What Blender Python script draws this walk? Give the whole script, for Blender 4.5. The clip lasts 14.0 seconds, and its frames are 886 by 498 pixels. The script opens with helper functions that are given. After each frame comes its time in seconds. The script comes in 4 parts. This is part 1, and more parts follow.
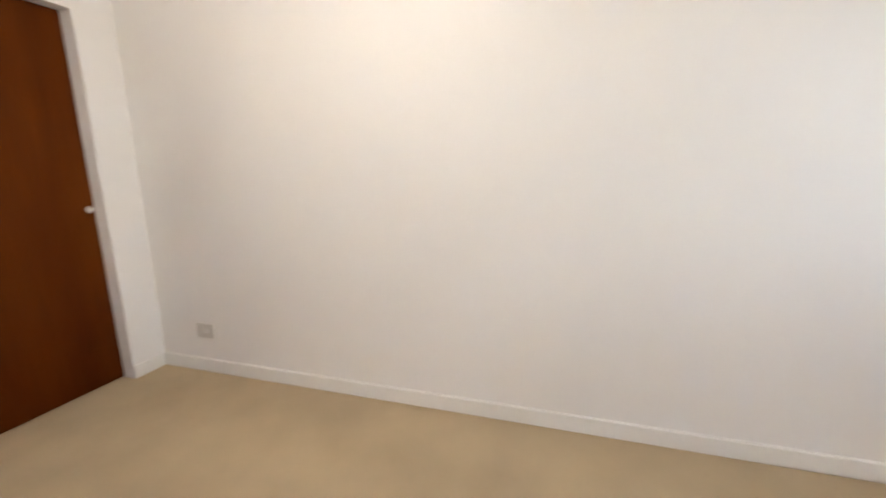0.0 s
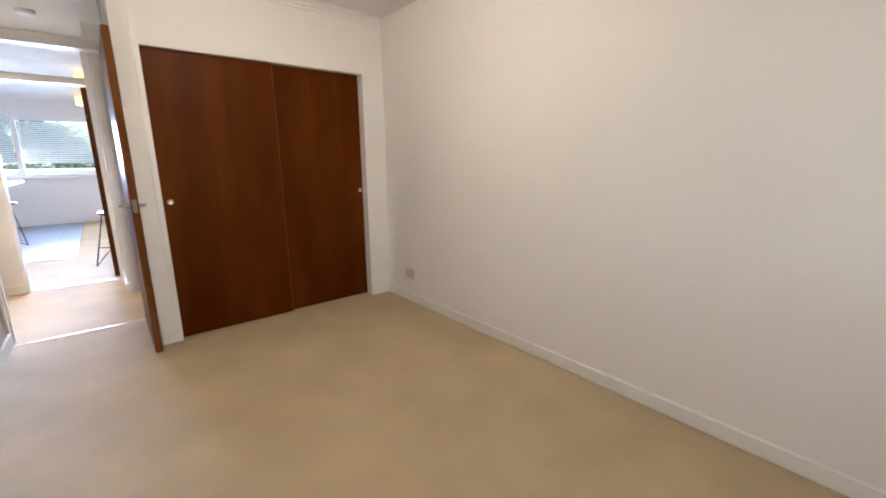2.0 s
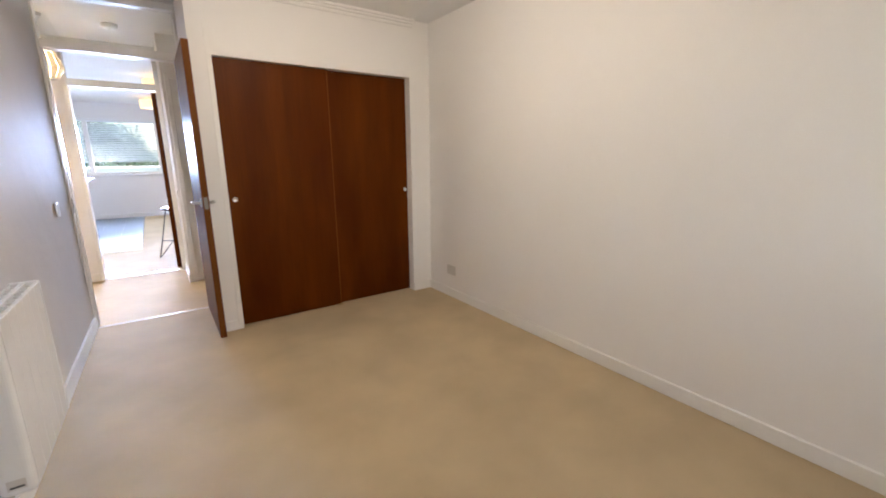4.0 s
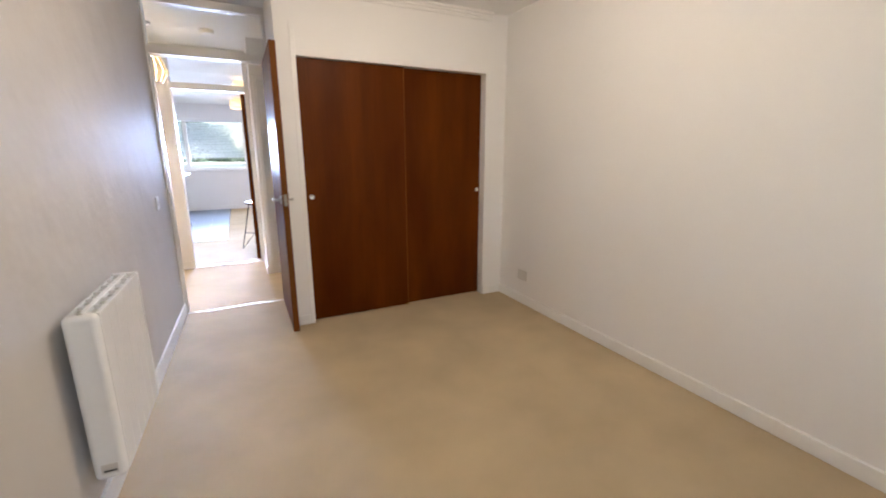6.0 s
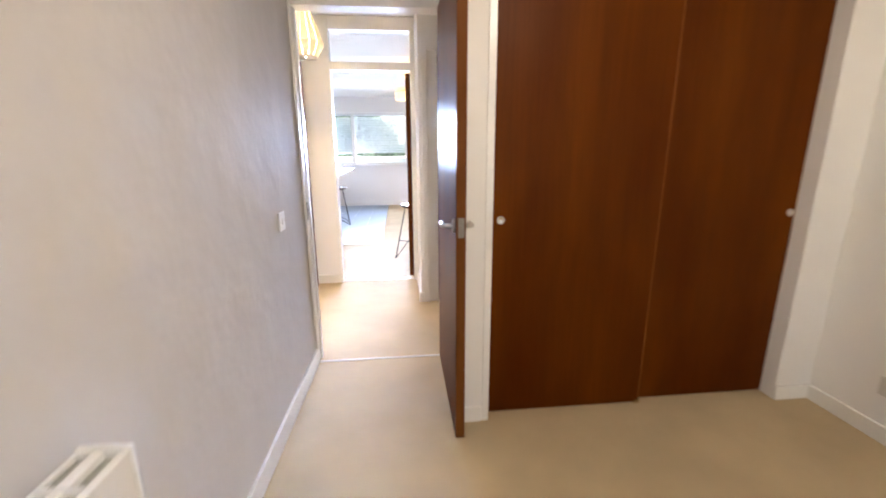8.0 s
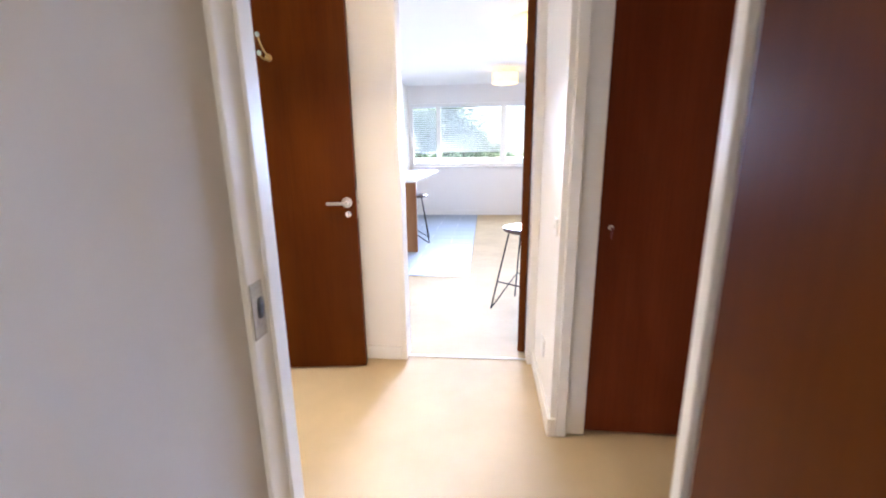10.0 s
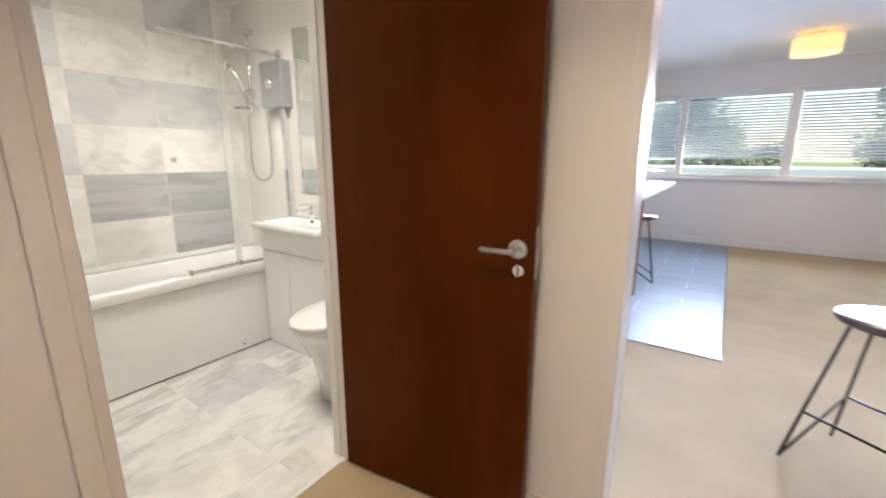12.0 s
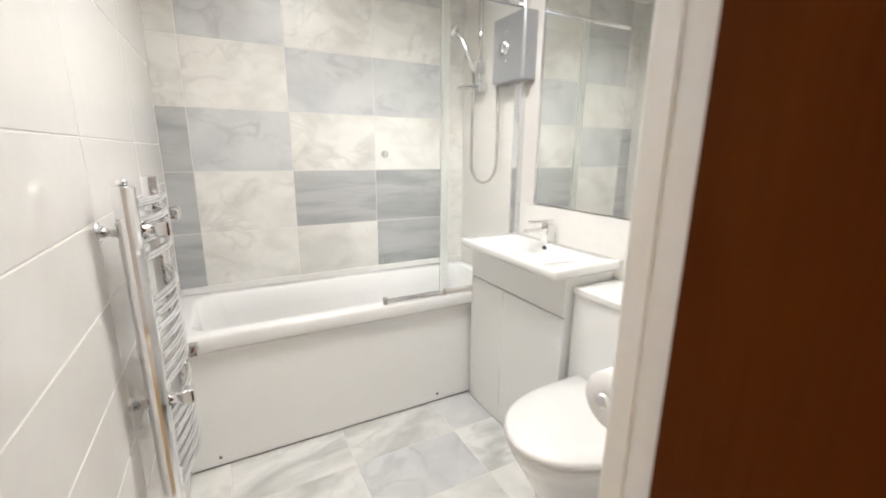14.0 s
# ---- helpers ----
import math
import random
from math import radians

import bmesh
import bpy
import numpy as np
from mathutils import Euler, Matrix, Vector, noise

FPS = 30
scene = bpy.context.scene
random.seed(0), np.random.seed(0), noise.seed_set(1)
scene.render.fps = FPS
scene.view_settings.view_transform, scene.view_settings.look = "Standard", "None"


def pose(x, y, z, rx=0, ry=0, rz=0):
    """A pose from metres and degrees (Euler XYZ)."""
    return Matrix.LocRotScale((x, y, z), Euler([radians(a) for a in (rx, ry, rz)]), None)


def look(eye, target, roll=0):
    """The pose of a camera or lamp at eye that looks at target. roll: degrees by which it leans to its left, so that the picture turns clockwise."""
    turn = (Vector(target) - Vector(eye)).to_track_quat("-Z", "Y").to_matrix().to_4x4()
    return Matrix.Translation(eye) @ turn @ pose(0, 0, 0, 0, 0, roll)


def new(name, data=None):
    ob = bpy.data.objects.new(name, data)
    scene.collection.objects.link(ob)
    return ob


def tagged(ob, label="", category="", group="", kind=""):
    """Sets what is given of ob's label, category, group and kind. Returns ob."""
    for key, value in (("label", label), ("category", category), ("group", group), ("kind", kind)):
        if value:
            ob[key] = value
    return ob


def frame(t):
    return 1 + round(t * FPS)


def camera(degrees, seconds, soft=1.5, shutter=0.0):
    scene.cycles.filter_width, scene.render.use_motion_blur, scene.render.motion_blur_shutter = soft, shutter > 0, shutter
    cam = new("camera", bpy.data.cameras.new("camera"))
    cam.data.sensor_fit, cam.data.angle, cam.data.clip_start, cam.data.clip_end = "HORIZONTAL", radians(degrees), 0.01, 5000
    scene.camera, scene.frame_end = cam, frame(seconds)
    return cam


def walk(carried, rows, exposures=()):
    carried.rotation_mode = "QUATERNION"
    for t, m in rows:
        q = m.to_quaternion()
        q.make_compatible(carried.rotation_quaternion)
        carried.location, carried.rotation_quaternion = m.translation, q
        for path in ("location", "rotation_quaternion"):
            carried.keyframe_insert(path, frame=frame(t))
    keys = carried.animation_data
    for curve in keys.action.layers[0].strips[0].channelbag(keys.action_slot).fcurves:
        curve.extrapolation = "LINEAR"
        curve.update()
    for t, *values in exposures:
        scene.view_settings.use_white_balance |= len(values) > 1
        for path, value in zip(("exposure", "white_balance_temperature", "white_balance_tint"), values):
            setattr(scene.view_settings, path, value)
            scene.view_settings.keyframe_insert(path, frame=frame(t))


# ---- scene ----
cam = camera(94.5, 14.0, soft=1.9, shutter=0.4)
EXPOSURE = [(0, 2.64, 6250, 11), (0.5, 2.70, 6380, 11), (1.0, 2.70, 6480, 11), (1.5, 2.28, 6540, 11), (2.0, 2.16, 6600, 12), (3.0, 2.16, 6650, 12), (6.0, 2.18, 6650, 12), (6.5, 2.20, 6650, 12), (7.5, 2.36, 6850, 11), (8.0, 2.48, 6950, 12), (10.3, 2.52, 6650, 12), (10.5, 2.45, 6700, 12), (11.0, 2.06, 6700, 12), (11.5, 1.76, 6850, 12), (12.0, 1.62, 7200, 12), (12.5, 1.66, 8300, 11), (13.0, 1.86, 7200, 11), (13.5, 1.87, 7000, 12), (14.0, 1.72, 6750, 12)]
PATH = [
    (0, (0.894, -2.961, 1.161), (2.768, -2.387, 0.765), -0.7),
    (0.5, (0.866, -3.179, 1.176), (2.517, -2.129, 0.764), -0.7),
    (1, (0.762, -3.459, 1.246), (2.214, -2.154, 0.809), -0.7),
    (1.5, (0.711, -3.743, 1.232), (2.025, -2.299, 0.796), -0.5),
    (2, (0.638, -3.87, 1.238), (1.877, -2.362, 0.803), -0.4),
    (2.5, (0.579, -3.917, 1.25), (1.776, -2.376, 0.813), -0.2),
    (3, (0.519, -3.906, 1.248), (1.683, -2.339, 0.812), -0.2),
    (5.3, (0.493, -3.886, 1.282), (1.496, -2.216, 0.83), -0.3),
    (5.5, (0.487, -3.864, 1.276), (1.458, -2.175, 0.826), -0.2),
    (6, (0.507, -3.75, 1.27), (1.364, -2.0, 0.818), -0.1),
    (6.5, (0.485, -3.476, 1.282), (1.191, -1.661, 0.827), -0.1),
    (7, (0.484, -3.173, 1.266), (1.011, -1.301, 0.801), 0.1),
    (7.5, (0.551, -2.793, 1.246), (0.903, -0.88, 0.782), -0.1),
    (8, (0.541, -2.349, 1.269), (0.736, -0.416, 0.793), -0.3),
    (8.2, (0.526, -2.169, 1.286), (0.673, -0.233, 0.807), -0.6),
    (10.3, (0.377, -0.4, 1.191), (0.091, 1.527, 0.736), -0.4),
    (10.5, (0.352, -0.261, 1.191), (0.004, 1.657, 0.744), -0.1),
    (11, (0.281, 0.017, 1.196), (-0.271, 1.888, 0.754), -0.1),
    (11.5, (0.227, 0.24, 1.206), (-0.59, 2.013, 0.771), 0.1),
    (12, (0.147, 0.409, 1.195), (-0.961, 2.016, 0.756), 0.2),
    (12.5, (0.038, 0.568, 1.184), (-1.324, 1.964, 0.744), 0.4),
    (13, (-0.145, 0.678, 1.182), (-1.689, 1.869, 0.74), 0.8),
    (13.5, (-0.414, 0.788, 1.207), (-2.077, 1.801, 0.752), 0.6),
    (14, (-0.662, 0.848, 1.183), (-2.378, 1.767, 0.724), 0.5),
]
walk(cam, [(t, look(e, g, r)) for t, e, g, r in PATH], EXPOSURE)

# ---- light ----
world = bpy.data.worlds.new("sky")
scene.world = world
world.use_nodes = True
wn = world.node_tree
sky = wn.nodes.new("ShaderNodeTexSky")
sky.sky_type, sky.sun_disc = "NISHITA", False
sky.sun_elevation, sky.sun_rotation = radians(32), radians(84)
wn.links.new(sky.outputs[0], wn.nodes["Background"].inputs[0])
wn.nodes["Background"].inputs[1].default_value = 0.15


def lamp(name, kind, m, energy, color, size=0.1, size_y=None):
    data = bpy.data.lights.new(name, kind)
    data.energy, data.color = energy, color
    if kind == "AREA":
        data.shape, data.size = ("RECTANGLE", size) if size_y else ("DISK", size)
        if size_y:
            data.size_y = size_y
    elif kind == "SUN":
        data.angle = radians(size)
    else:
        data.shadow_soft_size = size
    ob = new(name, data)
    ob.matrix_world = m
    return ob


WARM, COOL, BATH = (1.0, 0.79, 0.58), (0.47, 0.63, 1.0), (0.97, 0.985, 0.985)
lamp("sun", "SUN", look((14, 13.5, 9), (0, 12, 0)), 5.0, (1.0, 0.95, 0.88), 0.5)
lamp("living_window_light", "AREA", look((1.1, 7.10, 1.46), (0.8, 0, -0.6)), 16, COOL, 3.9, 0.95).data.spread = radians(110)
lamp("living_window_low_sky", "AREA", look((0.75, 7.12, 1.46), (0.30, -1, 0.20)), 28, COOL, 3.2, 0.95).data.spread = radians(32)
lamp("bedroom_window_light", "AREA", look((1.35, -4.86, 1.5), (1.35, 0, 1.2)), 2.2, (1.0, 0.96, 0.91), 1.7, 1.2)
# Assumed source: an unseen bulb added to give the bedroom its warm light.
lamp("assumed_bedroom_bulb", "POINT", pose(1.30, -2.12, 2.20), 8.3, (1.0, 0.88, 0.75), 0.07)
lamp("hall_bulb", "POINT", pose(-0.09, 0.80, 1.922), 9, WARM, 0.055)
lamp("hall_lamp_opening", "AREA", look((-0.09, 0.80, 1.882), (-0.09, 0.8001, 0)), 2.0, WARM, 0.13).data.spread = radians(128)
lamp("bathroom_light", "AREA", look((-1.66, 1.36, 2.13), (-1.66, 1.3601, 0)), 5.0, BATH, 0.5).data.spread = radians(158)
lamp("living_lamp_light_1", "AREA", look((0.672, 5.95, 2.160), (0.672, 5.9501, 0)), 2, (1.0, 0.88, 0.78), 0.34)
lamp("living_lamp_light_2", "AREA", look((0.745, 3.42, 2.160), (0.745, 3.4201, 0)), 4, (1.0, 0.84, 0.76), 0.40)


# ---- materials ----
def material(name, color, rough=0.5, metal=0.0, vary=0.06, scale=3.0, fine=60.0, bump=0.05, depth=0.002, stretch=(1, 1, 1), color2=None, coat=0.0, random_shift=False):
    """A surface whose colour drifts at two scales and whose relief is fine noise."""
    m = bpy.data.materials.new(name)
    m.use_nodes = True
    nt = m.node_tree
    b = nt.nodes["Principled BSDF"]
    tc = nt.nodes.new("ShaderNodeTexCoord")
    mp = nt.nodes.new("ShaderNodeMapping")
    mp.inputs["Scale"].default_value = stretch
    nt.links.new(tc.outputs["Object"], mp.inputs["Vector"])
    if random_shift:
        oi = nt.nodes.new("ShaderNodeObjectInfo")
        mul = nt.nodes.new("ShaderNodeMath")
        mul.operation = "MULTIPLY"
        mul.inputs[1].default_value = 37.0
        nt.links.new(oi.outputs["Random"], mul.inputs[0])
        nt.links.new(mul.outputs[0], mp.inputs["Location"])
    n1, n2 = nt.nodes.new("ShaderNodeTexNoise"), nt.nodes.new("ShaderNodeTexNoise")
    n1.inputs["Scale"].default_value, n2.inputs["Scale"].default_value = scale, fine
    n1.inputs["Detail"].default_value, n2.inputs["Detail"].default_value = 4, 3
    for n in (n1, n2):
        nt.links.new(mp.outputs[0], n.inputs["Vector"])
    mixn = nt.nodes.new("ShaderNodeMath")
    mixn.operation = "ADD"
    half = nt.nodes.new("ShaderNodeMath")
    half.operation = "MULTIPLY"
    half.inputs[1].default_value = 0.5
    nt.links.new(n1.outputs["Fac"], mixn.inputs[0])
    nt.links.new(n2.outputs["Fac"], mixn.inputs[1])
    nt.links.new(mixn.outputs[0], half.inputs[0])
    ramp = nt.nodes.new("ShaderNodeValToRGB")
    c2 = color2 or tuple(min(1, c * (1 + vary)) for c in color)
    c1 = color if color2 else tuple(c * (1 - vary) for c in color)
    ramp.color_ramp.elements[0].position, ramp.color_ramp.elements[1].position = 0.35, 0.65
    ramp.color_ramp.elements[0].color, ramp.color_ramp.elements[1].color = (*c1, 1), (*c2, 1)
    nt.links.new(half.outputs[0], ramp.inputs[0])
    nt.links.new(ramp.outputs[0], b.inputs["Base Color"])
    b.inputs["Roughness"].default_value, b.inputs["Metallic"].default_value = rough, metal
    b.inputs["Coat Weight"].default_value = coat
    if bump:
        bp = nt.nodes.new("ShaderNodeBump")
        bp.inputs["Strength"].default_value, bp.inputs["Distance"].default_value = bump, depth
        nt.links.new(n2.outputs["Fac"], bp.inputs["Height"])
        nt.links.new(bp.outputs[0], b.inputs["Normal"])
    return m


def wood(name, dark, light, rough=0.35, along=2, rings=4.0):
    """Straight-grained veneer: long streaks of dark and light with fine pores."""
    m = bpy.data.materials.new(name)
    m.use_nodes = True
    nt = m.node_tree
    b = nt.nodes["Principled BSDF"]
    tc, mp, mp2 = (nt.nodes.new(k) for k in ("ShaderNodeTexCoord", "ShaderNodeMapping", "ShaderNodeMapping"))
    s, s2 = [rings, rings, rings], [140.0, 140.0, 140.0]
    s[along], s2[along] = 0.45, 3.0
    mp.inputs["Scale"].default_value, mp2.inputs["Scale"].default_value = s, s2
    oi = nt.nodes.new("ShaderNodeObjectInfo")
    mul = nt.nodes.new("ShaderNodeMath")
    mul.operation, mul.inputs[1].default_value = "MULTIPLY", 23.0
    nt.links.new(oi.outputs["Random"], mul.inputs[0])
    nt.links.new(mul.outputs[0], mp.inputs["Location"])
    n1, n2 = nt.nodes.new("ShaderNodeTexNoise"), nt.nodes.new("ShaderNodeTexNoise")
    n1.inputs["Scale"].default_value, n1.inputs["Detail"].default_value, n1.inputs["Distortion"].default_value = 1.0, 6, 0.4
    n2.inputs["Scale"].default_value, n2.inputs["Detail"].default_value = 1.0, 2
    for p, n in ((mp, n1), (mp2, n2)):
        nt.links.new(tc.outputs["Object"], p.inputs["Vector"])
        nt.links.new(p.outputs[0], n.inputs["Vector"])
    ramp = nt.nodes.new("ShaderNodeValToRGB")
    ramp.color_ramp.elements[0].position, ramp.color_ramp.elements[1].position = 0.24, 0.80
    ramp.color_ramp.elements[0].color, ramp.color_ramp.elements[1].color = (*dark, 1), (*light, 1)
    nt.links.new(n1.outputs["Fac"], ramp.inputs[0])
    pore = nt.nodes.new("ShaderNodeMix")
    pore.data_type, pore.blend_type = "RGBA", "MULTIPLY"
    pore.inputs["Factor"].default_value = 0.16
    r2 = nt.nodes.new("ShaderNodeValToRGB")
    r2.color_ramp.elements[0].position, r2.color_ramp.elements[1].position = 0.38, 0.55
    r2.color_ramp.elements[0].color = (0.45, 0.4, 0.38, 1)
    nt.links.new(n2.outputs["Fac"], r2.inputs[0])
    nt.links.new(ramp.outputs[0], pore.inputs[6])
    nt.links.new(r2.outputs[0], pore.inputs[7])
    n3, mp3, r3, fig = (nt.nodes.new(k) for k in ("ShaderNodeTexNoise", "ShaderNodeMapping", "ShaderNodeValToRGB", "ShaderNodeMix"))
    s3 = [3.2, 3.2, 3.2]
    s3[along] = 1.1
    mp3.inputs["Scale"].default_value = s3
    nt.links.new(mul.outputs[0], mp3.inputs["Location"])
    n3.inputs["Scale"].default_value, n3.inputs["Detail"].default_value, n3.inputs["Distortion"].default_value = 1.0, 3, 0.6
    nt.links.new(tc.outputs["Object"], mp3.inputs["Vector"])
    nt.links.new(mp3.outputs[0], n3.inputs["Vector"])
    nt.links.new(n3.outputs["Fac"], r3.inputs[0])
    r3.color_ramp.elements[0].position, r3.color_ramp.elements[1].position = 0.33, 0.66
    r3.color_ramp.elements[0].color, r3.color_ramp.elements[1].color = (0.76, 0.66, 0.58, 1), (1.0, 1.0, 1.0, 1)
    fig.data_type, fig.blend_type = "RGBA", "MULTIPLY"
    fig.inputs["Factor"].default_value = 1.0
    nt.links.new(pore.outputs[2], fig.inputs[6])
    nt.links.new(r3.outputs[0], fig.inputs[7])
    nt.links.new(fig.outputs[2], b.inputs["Base Color"])
    b.inputs["Roughness"].default_value, b.inputs["Specular IOR Level"].default_value = rough, 0.06
    bp = nt.nodes.new("ShaderNodeBump")
    bp.inputs["Strength"].default_value, bp.inputs["Distance"].default_value = 0.08, 0.001
    nt.links.new(n2.outputs["Fac"], bp.inputs["Height"])
    nt.links.new(bp.outputs[0], b.inputs["Normal"])
    return m


def marble(name, base, vein, rough=0.22, amount=0.5, stretch=(1, 1, 1), turn=(0.35, 0.2, 0.45), thread=0.35):
    """Polished stone: cloudy drift, soft bands and thin broken veins; each tile takes its own stretch of the slab."""
    m = bpy.data.materials.new(name)
    m.use_nodes = True
    nt = m.node_tree
    b = nt.nodes["Principled BSDF"]

    def node(kind, **values):
        n = nt.nodes.new(kind)
        for key, value in values.items():
            n.inputs[key].default_value = value
        return n

    def ramp(source, stops):
        n = nt.nodes.new("ShaderNodeValToRGB")
        e = n.color_ramp.elements
        while len(e) < len(stops):
            e.new(0.5)
        for k, (at, colour) in enumerate(stops):
            e[k].position, e[k].color = at, (*colour, 1)
        nt.links.new(source, n.inputs[0])
        return n.outputs[0]

    def mix(factor, one, two):
        n = nt.nodes.new("ShaderNodeMix")
        n.data_type = "RGBA"
        nt.links.new(factor, n.inputs["Factor"])
        nt.links.new(one, n.inputs[6])
        n.inputs[7].default_value = (*two, 1)
        return n.outputs[2]

    grey = lambda v: (v, v, v)
    tc, mp, oi, mul = (nt.nodes.new(k) for k in ("ShaderNodeTexCoord", "ShaderNodeMapping", "ShaderNodeObjectInfo", "ShaderNodeMath"))
    mul.operation, mul.inputs[1].default_value = "MULTIPLY", 51.0
    mp.inputs["Scale"].default_value, mp.inputs["Rotation"].default_value = stretch, turn
    nt.links.new(oi.outputs["Random"], mul.inputs[0])
    nt.links.new(mul.outputs[0], mp.inputs["Location"])
    nt.links.new(tc.outputs["Object"], mp.inputs["Vector"])
    cloud = node("ShaderNodeTexNoise", Scale=7.0, Detail=9, Distortion=0.4)
    band = node("ShaderNodeTexNoise", Scale=2.6, Detail=9, Distortion=0.9)
    line = node("ShaderNodeTexNoise", Scale=5.0, Detail=8, Distortion=0.5)
    patch = node("ShaderNodeTexNoise", Scale=3.4, Detail=2)
    for n in (cloud, band, line, patch):
        nt.links.new(mp.outputs[0], n.inputs["Vector"])
    pale = tuple(0.72 * p + 0.28 * q for p, q in zip(base, vein))
    colour = ramp(cloud.outputs["Fac"], ((0.36, pale), (0.56, base)))
    colour = mix(ramp(band.outputs["Fac"], ((0.48, grey(0)), (0.66, grey(amount)))), colour, vein)
    ridge = ramp(line.outputs["Fac"], ((0.455, grey(0)), (0.50, grey(thread)), (0.55, grey(0))))
    held = nt.nodes.new("ShaderNodeMath")
    held.operation = "MULTIPLY"
    nt.links.new(ridge, held.inputs[0])
    nt.links.new(ramp(patch.outputs["Fac"], ((0.46, grey(0)), (0.60, grey(1)))), held.inputs[1])
    colour = mix(held.outputs[0], colour, tuple(0.62 * q for q in vein))
    nt.links.new(colour, b.inputs["Base Color"])
    b.inputs["Roughness"].default_value = rough
    return m


def glass(name, tint=(0.95, 1.0, 0.98), rough=0.0, ior=1.45):
    m = bpy.data.materials.new(name)
    m.use_nodes = True
    b = m.node_tree.nodes["Principled BSDF"]
    b.inputs["Base Color"].default_value = (*tint, 1)
    b.inputs["Transmission Weight"].default_value, b.inputs["Roughness"].default_value, b.inputs["IOR"].default_value = 1.0, rough, ior
    return m


def glow(name, color, strength, base=(0.9, 0.85, 0.75)):
    m = material(name, base, 0.6)
    b = m.node_tree.nodes["Principled BSDF"]
    b.inputs["Emission Color"].default_value, b.inputs["Emission Strength"].default_value = (*color, 1), strength
    return m


WALL = material("wall_paint", (0.80, 0.775, 0.74), 0.55, vary=0.015, scale=1.2, fine=220, bump=0.10, depth=0.0015)
# Wall paint in a darker tone: the west wall's shade is in the colour.
SATIN_SHADED = material("shaded_satin_wall_paint", (0.60, 0.565, 0.525), 0.54, vary=0.02, scale=1.4, fine=4.5, bump=0.55, depth=0.02)
SATIN_SHADED.node_tree.nodes["Principled BSDF"].inputs["Specular IOR Level"].default_value = 0.004
STRIKE = material("painted_strike_plate", (0.40, 0.36, 0.30), 0.4, 0.3, vary=0.2, scale=25, fine=120, bump=0.2)
CEIL = material("ceiling_paint", (0.82, 0.81, 0.79), 0.7, vary=0.015, scale=2, fine=150, bump=0.1)
TRIM = material("gloss_trim_paint", (0.80, 0.78, 0.74), 0.28, vary=0.02, scale=4, fine=40, bump=0.04)
CARPET = material("beige_carpet", (0.56, 0.432, 0.265), 0.95, vary=0.15, scale=2.6, fine=420, bump=0.9, depth=0.006)
WOOD = wood("sapele_veneer", (0.070, 0.0138, 0.0012), (0.142, 0.0372, 0.0026), 0.38)
WOODD = wood("dark_sapele_veneer", (0.066, 0.0150, 0.0018), (0.114, 0.029, 0.0040), 0.38)
MAHOG = wood("red_mahogany_veneer", (0.130, 0.028, 0.0105), (0.215, 0.050, 0.019), 0.40)
LIP = wood("door_edge_lipping", (0.13, 0.045, 0.010), (0.20, 0.075, 0.02), 0.45)
OAK = wood("warm_wood_panel", (0.25, 0.12, 0.055), (0.38, 0.20, 0.10), 0.45)
CHROME = material("chrome", (0.82, 0.82, 0.83), 0.07, 1.0, vary=0.02, bump=0)
STEEL = material("brushed_steel", (0.52, 0.50, 0.47), 0.30, 1.0, vary=0.05, fine=200, bump=0.03)
TARN = material("tarnished_steel", (0.26, 0.235, 0.20), 0.5, 0.8, vary=0.15, fine=90, bump=0.05)
SILVER = material("silver_plastic", (0.42, 0.43, 0.45), 0.30, 0.6, vary=0.03, bump=0.02)
BRASS = material("aged_brass", (0.50, 0.36, 0.16), 0.30, 1.0, vary=0.1, fine=80)
PLASTIC = material("white_plastic", (0.80, 0.79, 0.77), 0.30, vary=0.01, bump=0.01)
GREYPL = material("grey_plastic", (0.60, 0.57, 0.52), 0.35, vary=0.02, bump=0.01)
ENAMEL = material("white_enamel", (0.80, 0.80, 0.78), 0.25, vary=0.015, bump=0.02)
CERAMIC = material("white_ceramic", (0.84, 0.84, 0.82), 0.10, vary=0.01, bump=0.0, coat=0.4)
ACRYLIC = material("white_acrylic", (0.84, 0.84, 0.83), 0.14, vary=0.01, bump=0.0)
UNIT = material("white_gloss_unit", (0.81, 0.81, 0.79), 0.20, vary=0.01, bump=0.01)
BLACK = material("black_metal", (0.018, 0.018, 0.02), 0.40, 0.4, vary=0.1, bump=0.02)
DARK = material("dark_seal", (0.03, 0.03, 0.03), 0.6, vary=0.1, bump=0.02)
SLOT = material("vent_shadow_grey", (0.34, 0.345, 0.31), 0.55, vary=0.08, bump=0.05)
SEATB = material("stool_seat_stain", (0.062, 0.034, 0.027), 0.28, vary=0.15, fine=90, bump=0.03, coat=0.6)
TOP = material("white_worktop", (0.84, 0.84, 0.84), 0.18, vary=0.01, bump=0.0)
GROUT = material("white_grout", (0.78, 0.77, 0.74), 0.8, vary=0.05, fine=200, bump=0.2)
PAPER = material("tissue_paper", (0.85, 0.83, 0.80), 0.9, vary=0.02, fine=150, bump=0.3)
PORC = material("pale_blue_porcelain", (0.50, 0.66, 0.68), 0.15, vary=0.05, bump=0.0)
MARBLE_W = marble("white_marble", (0.83, 0.82, 0.79), (0.52, 0.51, 0.47), 0.24, 0.40, (1.0, 1.0, 1.4), thread=0.20)
MARBLE_V = marble("veined_white_marble", (0.79, 0.79, 0.77), (0.44, 0.45, 0.44), 0.24, 0.75, (1.6, 0.8, 1.0), (0, 0, 0.6), 0.25)
